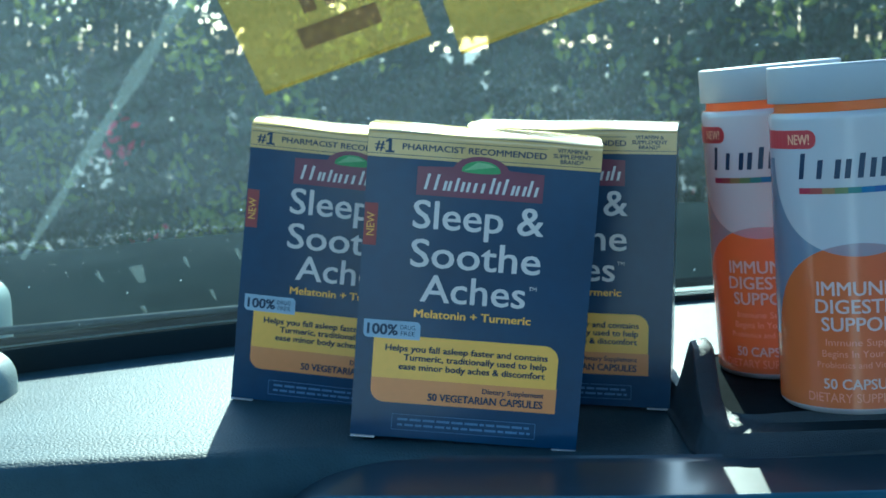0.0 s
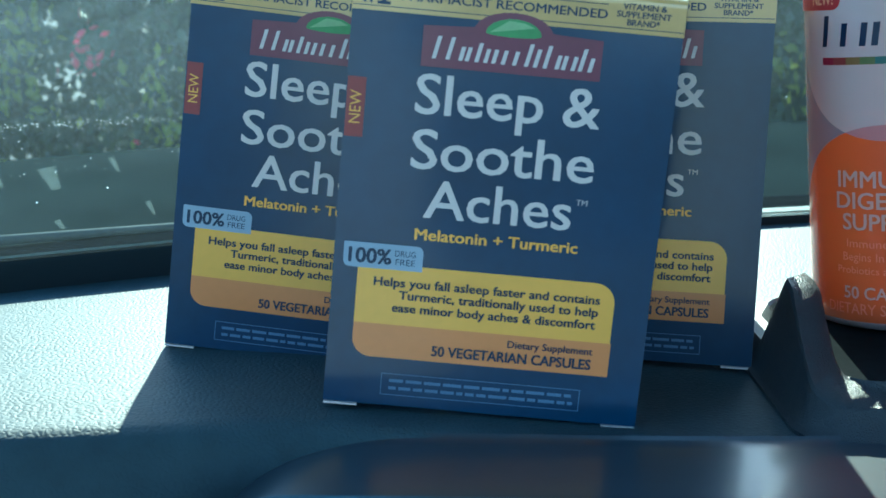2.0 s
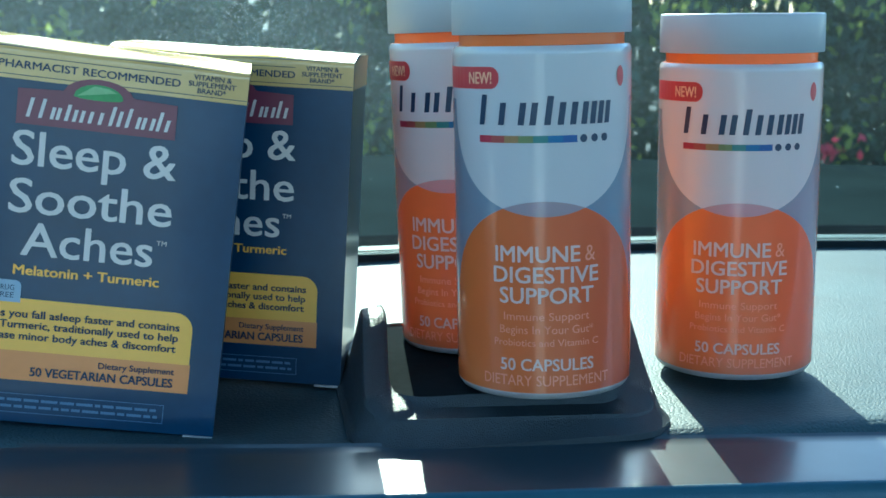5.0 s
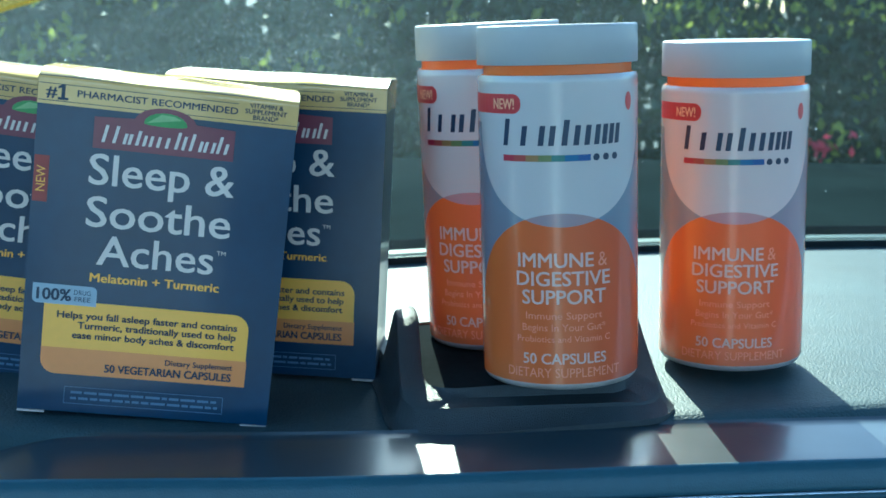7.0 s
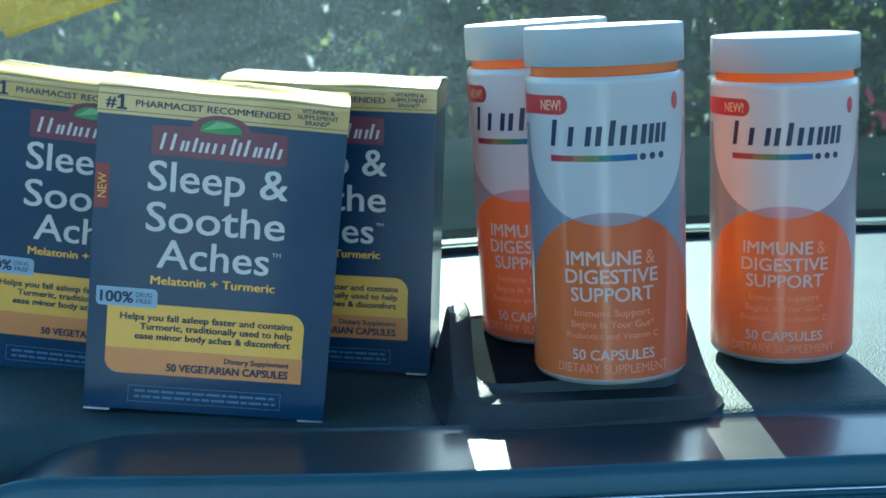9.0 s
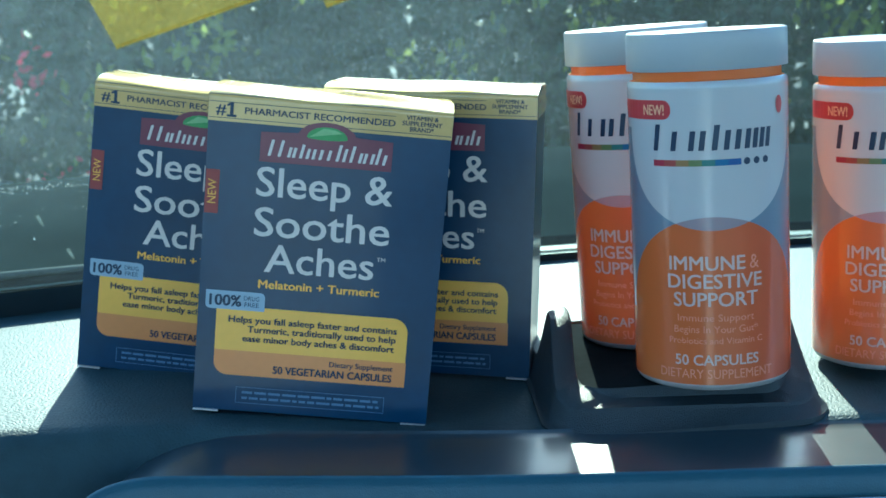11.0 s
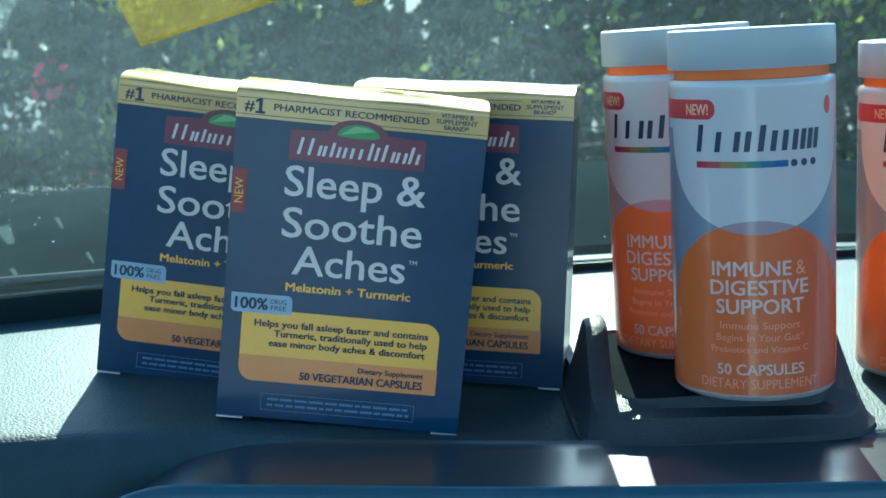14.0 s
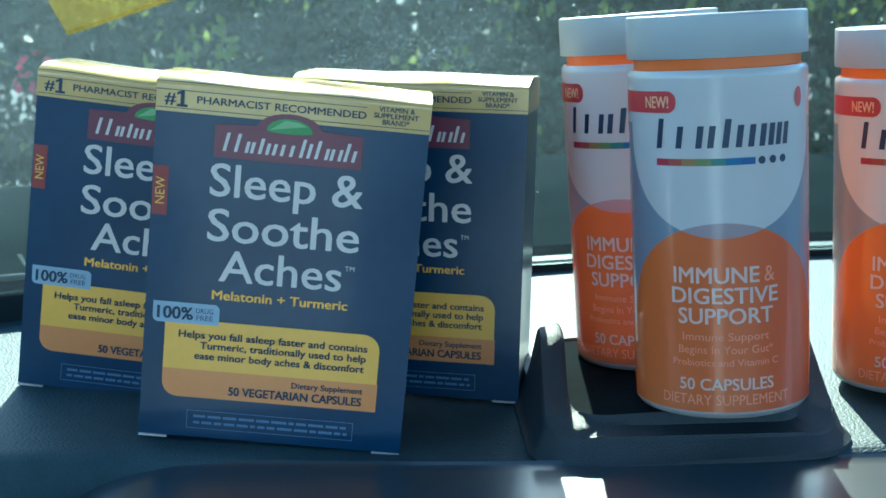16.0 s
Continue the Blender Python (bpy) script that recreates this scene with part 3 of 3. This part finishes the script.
    print_shape("amber_panel", rounded(-36.0 * mm, 33.5 * mm, 12.4 * mm, 21.7 * mm, 5.0 * mm, (1, 0, 0, 0)), ORA, 1, "amber printed panel")
    print_shape("blue_tag", rounded(-40.1 * mm, -18.9 * mm, 36.8 * mm, 43.6 * mm, 1.8 * mm, (1, 0, 1, 0)), PALEB, 2.2, "pale blue printed tag")
    words("100%", -38.6 * mm, -27.4 * mm, 38.2 * mm, 3.9 * mm, NAVYP, 4, 0.045)
    words("DRUG", -26.4 * mm, -20.9 * mm, 40.5 * mm, 1.6 * mm, NAVYP, 4)
    words("FREE", -26.1 * mm, -20.9 * mm, 38.2 * mm, 1.6 * mm, NAVYP, 4)
    words("Helps you fall asleep faster and contains", -31.4 * mm, 29.2 * mm, 32.3 * mm, 2.3 * mm, NAVYP, 4, 0.04)
    words("Turmeric, traditionally used to help", -24.4 * mm, 29.0 * mm, 28.9 * mm, 2.3 * mm, NAVYP, 4, 0.04)
    words("ease minor body aches & discomfort", -26.0 * mm, 28.6 * mm, 25.4 * mm, 2.3 * mm, NAVYP, 4, 0.04)
    words("Dietary Supplement", 5.8 * mm, 28.8 * mm, 18.2 * mm, 1.9 * mm, NAVYP, 4, 0.03)
    words("50 VEGETARIAN CAPSULES", -14.4 * mm, 28.6 * mm, 14.1 * mm, 2.7 * mm, NAVYP, 4, 0.045)
    for x0, x1, z0, z1 in ((-27.4, 26.7, 7.9, 8.1), (-27.4, 26.7, 2.0, 2.2), (-27.4, -27.2, 2.2, 7.9), (26.5, 26.7, 2.2, 7.9)):
        print_shape("fine_frame", [(x0 * mm, z0 * mm), (x1 * mm, z0 * mm), (x1 * mm, z1 * mm), (x0 * mm, z1 * mm)], GREYB, 1)
    r = random.Random(5)
    for z, end in ((5.7, 24.4), (3.6, 24.9)):
        x = -25.2
        while x < end:
            w = r.uniform(1.6, 5.2)
            print_shape("fine_word", [(x * mm, z * mm), (min(end, x + w) * mm, z * mm), (min(end, x + w) * mm, (z + 0.85) * mm), (x * mm, (z + 0.85) * mm)], GREYB, 1)
            x += w + 0.7
    for x0, x1 in ((-42.5, -33.5), (33.4, 42.5)):
        part("bottom_tab", block(x0 * mm, x1 * mm, -0.0008, 0.0004, -0.0016, -0.0011), WHITEP, body, "white cut card edge")
    return box


def outline_side(sx):
    """Gold end strip on one side panel."""
    bm = bmesh.new()
    x = sx * (W2 + 0.00025)
    vs = [bm.verts.new((x, y, z)) for y, z in ((0.0, BH - 0.0093), (BD, BH - 0.0093), (BD, BH + flap_top(1) - flap_top(0)), (BD * 0.5, BH + flap_top(0.5) - flap_top(0)), (0.0, BH))]
    bm.faces.new(vs)
    return bm


def frame_of(px, py, pz, zx, zy, yaw):
    """A pose from the place of the base, the lean of the upright axis and the turn."""
    z = Vector((zx, zy, math.sqrt(1 - zx * zx - zy * zy)))
    x = Vector((math.cos(yaw), math.sin(yaw), 0))
    x = (x - z * x.dot(z)).normalized()
    y = z.cross(x)
    m = Matrix((x, y, z)).transposed().to_4x4()
    m.translation = (px, py, pz)
    return m


front_box = carton(frame_of(0.0006, -0.0001, -0.0002, 0.0870, 0.015, -0.0205), "navy and gold supplement carton leaning back before two others")
b2 = copy_thing(front_box, frame_of(-0.0532, 0.0535, -0.0014, 0.1160, 0.010, -0.045))
tagged(b2, "navy and gold supplement carton half hidden behind another carton")
b3 = copy_thing(front_box, frame_of(0.0452, 0.0560, -0.0018, 0.014, 0.005, -0.205))
tagged(b3, "navy and gold supplement carton turned slightly, beside a tray")


# ---- bottles ----
def on_label(x, z, lift):
    a = x / BR
    return ((BR + lift) * math.sin(a), -(BR + lift) * math.cos(a), z)


def wrapped(pts, lift):
    """A filled shape laid round the bottle, from its outline, cut into narrow upright strips."""
    bm = bmesh.new()
    vs = [bm.verts.new((x, 0, z)) for x, z in pts]
    bm.faces.new(vs)
    lo, hi = min(x for x, _ in pts), max(x for x, _ in pts)
    n = max(2, int((hi - lo) / 0.0022))
    for k in range(1, n):
        geom = bm.verts[:] + bm.edges[:] + bm.faces[:]
        bmesh.ops.bisect_plane(bm, geom=geom, plane_co=(lo + (hi - lo) * k / n, 0, 0), plane_no=(1, 0, 0))
    for v in bm.verts:
        v.co = on_label(v.co.x, v.co.z, lift)
    bmesh.ops.recalc_face_normals(bm, faces=bm.faces[:])
    return bm


def bottle(m, label):
    b = thing("capsule_bottle", m, label, "bottle", "capsule bottles")
    prof = [(0.0235, 0.0008), (0.0255, 0.0), (0.0272, 0.0008), (0.0281, 0.0030), (BR - 0.0001, 0.0040), (BR, 0.0060), (BR, 0.1072), (BR, 0.1078), (0.0282, 0.1092), (0.0275, 0.1101), (0.0264, 0.1105), (0.0264, 0.1140)]
    bm = lathe(prof)
    gone = [f for f in bm.faces if 0.02 < f.calc_center_median().z < 0.104 and f.calc_area() < 0.0008 and abs(f.normal.z) < 0.5]
    gone = [f for f in gone if abs(math.atan2(f.calc_center_median().x, -f.calc_center_median().y)) < 1.47]
    bmesh.ops.delete(bm, geom=gone, context="FACES")
    body = part("body", bm, ORBODY, b, "translucent orange plastic body")
    auto_smooth(body, 40)
    part("base_ring", lathe([(0.0262, 0.0002), (0.0273, 0.0006), (0.0282, 0.0020), (0.0286, 0.0027), (0.0284, 0.0030)]), BASEW, b, "white lower rim", True)
    ridge = [(0.0272, 0.1138), (0.0285, 0.1138), (0.0287, 0.1141), (0.0286, 0.1264), (0.0285, 0.1268), (0.0282, 0.1271), (0.0277, 0.1272), (0.0262, 0.1272), (0.0250, 0.1269)]
    auto_smooth(part("cap", lathe(ridge, 96), CAPW, b, "smooth white plastic screw cap"), 40)
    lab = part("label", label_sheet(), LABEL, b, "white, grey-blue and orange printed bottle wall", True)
    mm = 0.001

    def words(s, x0, x1, base, cap, material, bold=0.0, lift=0.00042):
        co, faces = writing(s, x0 * mm, x1 * mm, base * mm, cap * mm, bold)
        part("lettering", flat_mesh(co, faces, lambda x, z, up: on_label(x, z + 0.0005, lift + up)), material, lab)

    def shape(name, pts, material, lift=0.0004, label=""):
        part(name, wrapped([(x * mm, z * mm - 0.0004) for x, z in pts], lift), material, lab, label)
    shape("new_tag", rounded(-40, -13.8, 97.9, 104.6, 3.0, (0, 1, 1, 0)), TAGR, 0.0004, "red tag")
    words("NEW!", -25.2, -16.2, 98.6, 3.5, PEACH, 0.03, 0.0007)
    shape("round_badge", [(27.8 + 2.0 * math.cos(radians(a)), 101.0 + 3.2 * math.sin(radians(a))) for a in range(0, 360, 24)], TAGR)
    for s in strokes(-21.2, 21.0, 87.0, 96.2, BRAND, 1.95, 0.13):
        shape("name_stroke", s, NAVYP)
    for i in range(7):
        shape("colour_bar", [(-21.2 + 4.5 * i, 81.6), (-16.7 + 4.5 * i, 81.6), (-16.7 + 4.5 * i, 83.8), (-21.2 + 4.5 * i, 83.8)], STRIPE[i])
    for x in (12.4, 16.2, 20.0):
        shape("dot", [(x + 1.25 * math.cos(radians(a)), 82.7 + 1.25 * math.sin(radians(a))) for a in range(0, 360, 30)], NAVYP)
    words("IMMUNE", -15.6, 11.0, 44.0, 4.9, CREAMP, 0.025)
    words("&", 12.8, 16.4, 44.0, 4.9, PEACHD, 0.0)
    words("DIGESTIVE", -16.3, 17.4, 37.5, 4.9, CREAMP, 0.025)
    words("SUPPORT", -14.2, 15.6, 31.0, 4.9, CREAMP, 0.025)
    words("Immune Support", -13.0, 14.2, 25.6, 2.5, PEACHD)
    words("Begins In Your Gut*", -14.4, 15.6, 21.4, 2.5, PEACHD)
    words("Probiotics and Vitamin C", -16.4, 17.4, 17.4, 2.2, PEACHD)
    words("50 CAPSULES", -14.2, 15.6, 9.6, 3.7, CREAMP, 0.025)
    words("DIETARY SUPPLEMENT", -20.5, 21.5, 4.7, 3.3, PEACHD)
    return b


def label_sheet():
    rise = ((0.0, 0.0028), (0.0, 0.1074), (0.00005, 0.1080), (-0.0001, 0.1093), (-0.0007, 0.1103))

    def fn(u, v):
        a = 3.04 * u - 1.52
        dr, z = rise[round(v * 4)]
        return ((BR + 0.00022 + dr) * math.sin(a), -(BR + 0.00022 + dr) * math.cos(a), z)
    return grid(fn, 96, 4)


STRIPE = [mat("stripe_print", c, 0.35, 0, 0.04, 40) for c in ((0.36, 0.02, 0.05), (0.34, 0.06, 0.05), (0.30, 0.17, 0.06), (0.16, 0.20, 0.07), (0.05, 0.17, 0.15), (0.02, 0.12, 0.27), (0.02, 0.08, 0.26))]


def lean(px, py, pz, zx, zy, turn):
    return frame_of(px, py, pz, zx, zy, turn)


near_bottle = bottle(lean(0.1519, 0.0090, 0.0112, -0.060, 0.034, -0.212), "orange capsule bottle with white cap standing in a black tray")
c2 = copy_thing(near_bottle, lean(0.1402, 0.0655, 0.0100, -0.081, 0.030, -0.485))
tagged(c2, "orange capsule bottle with white cap behind another in the tray")
c3 = copy_thing(near_bottle, lean(0.2320, 0.0440, 0.0068, -0.051, 0.022, -0.337))
tagged(c3, "sunlit orange capsule bottle with white cap on bare dashboard")

# ---- windscreen ----
LEANK = 0.62


def glass_at(x, z, off=0.0):
    return (x, yb(x) + 0.012 - LEANK * z + off, z)


tagged(mesh_ob("window_1", grid(lambda u, v: glass_at(-0.36 + 1.5 * u, -0.02 + 0.75 * v), 60, 20), GLASS, True), "dusty sunlit windscreen glass with smears", "windscreen", kind="structure").visible_shadow = False
def frit_h(x):
    w = min(1, max(0, (x + 0.08) / 0.2))
    return 0.0155 - 0.008 * w * w * (3 - 2 * w)


tagged(mesh_ob("trim_frit", grid(lambda u, v: (-0.36 + 1.5 * u, yb(-0.36 + 1.5 * u) + 0.004 - 0.004 * v, -0.004 + frit_h(-0.36 + 1.5 * u) * v), 60, 2), FRIT, True), "black painted lower border of the windscreen", "border", kind="structure")


tagged(mesh_ob("trim_bead", grid(lambda u, v: (-0.36 + 1.5 * u, yb(-0.36 + 1.5 * u) + 0.0045 - 0.0005 * v, -0.0038 + frit_h(-0.36 + 1.5 * u) + 0.0011 * v), 60, 2), TRIMW, True), "thin pale bead along the windscreen foot", "bead", kind="structure")


def film(x, z, ux, uz, w, h, label, marks):
    """A sheet of yellow film stuck inside the glass; marks are dark blocks on it."""
    t = tagged(new("window_sticker"), label, "sticker", "yellow stickers")
    vx, vz = -uz, ux

    def at(a, b, off):
        px, pz = x + ux * a + vx * b, z + uz * a + vz * b
        return glass_at(px, pz, off)
    ob = part("film", grid(lambda u, v: at(w * u, h * v, -0.0016), 8, 8), FILM, t, "translucent yellow film", True)
    for a0, a1, b0, b1 in marks:
        part("printed_bar", grid(lambda u, v: at(a0 + (a1 - a0) * u, b0 + (b1 - b0) * v, -0.0022), 3, 3), FILMB, t)
    part("lower_edge", grid(lambda u, v: at(w * u, -0.0008 + 0.0016 * v, -0.0024), 8, 1), FILM, t, "doubled film edge")
    return t


film(-0.0835, 0.1265, 0.946, 0.325, 0.078, 0.062, "yellow printed film sticker on the inside of the windscreen", ((0.024, 0.060, 0.012, 0.021), (0.030, 0.036, 0.026, 0.036), (0.040, 0.044, 0.026, 0.036)))
film(0.004, 0.143, 0.943, 0.333, 0.078, 0.058, "second yellow film sticker beside the first", ((0.02, 0.055, 0.02, 0.028),))

# ---- side of the cabin ----
pillar = thing("pillar_trim", Matrix(), "pale plastic trim at the windscreen's lower corner", "trim", kind="structure")
auto_smooth(part("upright", block(-0.30, -0.219, 0.125, 0.165, -0.012, 0.038, 0.012, 6), TRIMW, pillar), 60)
auto_smooth(part("foot", block(-0.30, -0.189, 0.045, 0.080, -0.02, 0.0215, 0.013, 6), TRIMW, pillar), 60)
for nm, args in (("roof", (-0.75, 1.45, -1.9, -0.22, 0.72, 0.76)), ("cabin_floor", (-0.75, 1.45, -1.9, -0.07, -0.65, -0.61)), ("wall_back", (-0.75, 1.45, -1.94, -1.9, -0.61, 0.15)),
                 ("wall_left", (-0.79, -0.75, -1.9, 0.35, -0.61, 0.02)), ("wall_right", (1.45, 1.49, -1.9, 0.6, -0.61, 0.02))):
    tagged(mesh_ob(nm, block(*args, 0.01), HEAD if nm == "roof" else SEAT), "grey cloth headliner" if nm == "roof" else "dark cabin lining", "lining", kind="structure")
# unseen block, added to bounce sun forward and streak the bottles' reflections
tagged(mesh_ob("bounce_block", block(-0.26, -0.03, -1.12, -1.0, -0.61, 0.20, 0.04, 4), PALE), "unseen grey block added behind the view to bounce sunlight", "seat back", kind="structure")

door = thing("door_panel", Matrix(), "pale speckled door trim in the sun", "door", kind="structure")
bm = outline([(-0.32, 0.01), (-0.168, -0.009), (-0.150, -0.019), (-0.130, -0.038), (-0.118, -0.07), (-0.112, -0.2), (-0.32, -0.2)], 0.02, -0.082)
bmesh.ops.bevel(bm, geom=bm.edges[:], offset=0.004, segments=3, affect="EDGES", profile=0.5)
auto_smooth(part("panel", bm, SPECK, door), 40)
# long pale diagonal streak and short drips on the glass
def smear(x, z, x2, z2, w, w2, label):
    t = tagged(new("glass_mark"), label, "smear", "smears on the windscreen")
    n = Vector((-(z2 - z), x2 - x)).normalized()
    def at(u, v):
        k = (w + (w2 - w) * u) * (v - 0.5) * (1 + 0.25 * math.sin(u * 37))
        return glass_at(x + (x2 - x) * u + n.x * k, z + (z2 - z) * u + n.y * k, -0.0006)
    part("pale_film", grid(at, 24, 2), PALE_MARK, t, "", True).visible_shadow = False
smear(-0.060, 0.235, -0.192, 0.056, 0.008, 0.0025, "long pale diagonal streak on the windscreen")
for x, z, h, w in ((-0.165, 0.046, 0.005, 0.0022), (-0.149, 0.0475, 0.009, 0.0058), (-0.128, 0.050, 0.006, 0.0022), (-0.105, 0.052, 0.006, 0.0022), (-0.150, 0.026, 0.004, 0.0024), (-0.119, 0.031, 0.006, 0.0020)):
    smear(x, z, x + 0.0015, z - h, w, w * 0.55, "short pale dried drip on the windscreen")


def glass_dust():
    """Dust grains and dried spray on the windscreen, thicker along the wiper's line and in one cloud."""
    r = random.Random(8)
    verts, faces = [], []
    spots = [(r.uniform(-0.26, 0.42), r.uniform(0.03, 0.26), r.uniform(0.00015, 0.0004)) for _ in range(170)]
    spots += [(r.uniform(-0.26, 0.10), r.gauss(0.0635, 0.0008), r.uniform(0.00012, 0.00032)) for _ in range(800)]
    spots += [(r.gauss(0.055, 0.03), 0.118 + r.gauss(0, 0.010), r.uniform(0.0001, 0.00026)) for _ in range(900)]
    spots += [(r.uniform(-0.24, 0.0), r.uniform(0.045, 0.062), r.uniform(0.0001, 0.0003)) for _ in range(160)]
    for x, z, d in spots:
        k, t = len(verts), r.uniform(0, 3)
        for i in range(5):
            a = t + i * 1.257
            verts.append(glass_at(x + d * math.cos(a) * r.uniform(0.6, 1.5), z + d * math.sin(a) * 0.8, -0.0004))
        faces.append((k, k + 1, k + 2, k + 3, k + 4))
    me = bpy.data.meshes.new("window_dust")
    me.from_pydata(verts, [], faces)
    me.materials.append(GRAIN)
    ob = tagged(new("window_dust", me), "pale dust grains on the sunlit windscreen", "dust", kind="stuff")
    ob.visible_shadow = False


glass_dust()

# ---- bonnet and outside ----
tagged(mesh_ob("cowl", grid(lambda u, v: (-1.0 + 3 * u, yb(-1.0 + 3 * u) + 0.02 + 0.16 * v, -0.018 - 0.03 * v + 0.004 * math.sin(v * 9)), 60, 12), COWL, True), "dark plastic cowl below the windscreen", "cowl", kind="structure")
for nm, y0, z0, h, material, lab in (("trim_seal", 0.022, 0.000, 0.005, RUBBER, "black rubber seal at the glass foot"), ("trim_moulding", 0.030, -0.0010, 0.0022, WIPER, "thin grey moulding along the cowl"), ("trim_moulding_low", 0.024, -0.001, 0.0025, WIPER, "thin grey moulding at the seal")):
    tagged(mesh_ob(nm, grid(lambda u, v: (-0.5 + 1.7 * u, yb(-0.5 + 1.7 * u) + y0 + 0.004 * v, z0 + frit_h(-0.5 + 1.7 * u) * 0.5 + h * math.sin(v * 2.6)), 60, 5), material, True), lab, "moulding", kind="structure")
tagged(mesh_ob("bonnet", grid(lambda u, v: (-1.0 + 3 * u, yb(-1.0 + 3 * u) + 0.18 + 0.85 * v, -0.045 + 0.020 * v - 0.052 * v * v), 60, 24), HOOD, True), "dark painted bonnet", "bonnet", kind="structure")
tagged(mesh_ob("ground", grid(lambda u, v: (-300 + 600 * u, -300 + 600 * v, -1.05), 4, 4), GROUND), "asphalt ground", "ground", kind="structure")
tagged(mesh_ob("wall_garden", block(-6, 8, 2.75, 3.1, -1.05, -0.40, 0.02), WALLM), "low pale concrete wall below the hedge", "wall", kind="structure")


def hedge():
    rng = random.Random(4)
    h = thing("hedge", Matrix(), "flowering hedge with gaps of bright sky", "hedge", kind="stuff")

    def leaves(count, size, y0, y1, seed, name, material, clump=0.0):
        r = random.Random(seed)
        verts, faces = [], []
        centres = [(r.uniform(-2.6, 4.0), r.uniform(-0.40, 0.9)) for _ in range(max(1, count // 30))]
        for i in range(count):
            if clump:
                cx, cz = centres[i % len(centres)]
                x, z = r.gauss(cx, clump), r.gauss(cz, clump)
            else:
                x, z = r.uniform(-2.8, 4.2), r.uniform(-0.52, 0.95)
            if z < -0.50 + 0.06 * math.sin(x * 3) or (not clump and noise.noise((x * 6.5, z * 6.5, 3.5)) > 0.31 + max(0, 0.25 * (x - 0.2)) and r.random() < 0.95):
                continue
            y = r.uniform(y0, y1)
            s = size * r.uniform(0.6, 1.4)
            q = Euler((r.uniform(-1.2, 1.2), r.uniform(0, 6.28), r.uniform(-1.2, 1.2))).to_matrix()
            k = len(verts)
            for a, b, c in ((-0.5, 0, 0), (0, -0.08, 0.26), (0.5, 0, 0), (0, 0.08, -0.26)):
                p = q @ Vector((a * s, b * s, c * s))
                verts.append((x + p.x, y + p.y, z + p.z))
            faces += [(k, k + 1, k + 2), (k, k + 2, k + 3)]
        me = bpy.data.meshes.new(name)
        me.from_pydata(verts, [], faces)
        me.materials.append(material)
        ob = new(name, me)
        ob.parent = h
        tagged(ob, kind="stuff")
    leaves(76000, 0.033, 2.75, 3.5, 11, "leaves", LEAF)
    leaves(15000, 0.065, 3.4, 4.2, 12, "inner_leaves", LEAF)
    leaves(6500, 0.034, 2.66, 2.95, 13, "young_leaves", LEAFY, 0.045)
    leaves(800, 0.024, 2.60, 2.8, 14, "flowers", FLOWER, 0.03)
    # dark sheet with ragged gaps, standing in for the hedge's shaded depth
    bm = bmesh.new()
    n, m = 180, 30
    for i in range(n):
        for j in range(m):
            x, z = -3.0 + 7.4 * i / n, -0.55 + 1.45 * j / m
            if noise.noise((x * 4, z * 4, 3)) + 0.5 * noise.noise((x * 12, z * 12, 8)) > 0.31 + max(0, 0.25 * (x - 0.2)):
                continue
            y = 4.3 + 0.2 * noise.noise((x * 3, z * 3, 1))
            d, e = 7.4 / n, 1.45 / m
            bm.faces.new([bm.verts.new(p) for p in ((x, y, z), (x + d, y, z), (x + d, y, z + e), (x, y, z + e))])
    part("shade_backing", bm, HEDGE_SHADE, h)
    return h


hedge()


def wiper(x0, y0, z0, x1, y1, z1, label):
    t = thing("wiper", Matrix(), label, "wiper", "wipers")
    a, b = Vector((x0, y0, z0)), Vector((x1, y1, z1))
    d = b - a
    for nm, off, rad, material in (("arm", 0.0, 0.0024, WIPER), ("blade", -0.006, 0.0030, RUBBER)):
        bm = bmesh.new()
        bmesh.ops.create_cone(bm, segments=8, radius1=rad, radius2=rad * 0.6, depth=d.length, cap_ends=True)
        bmesh.ops.transform(bm, matrix=Matrix.Translation((a + b) / 2 + Vector((0, 0, off))) @ d.to_track_quat("Z", "Y").to_matrix().to_4x4(), verts=bm.verts)
        part(nm, bm, material, t, "", True)
    return t


wiper(-0.34, 0.055, 0.020, 0.02, 0.262, 0.010, "grey wiper arm resting along the windscreen's foot")
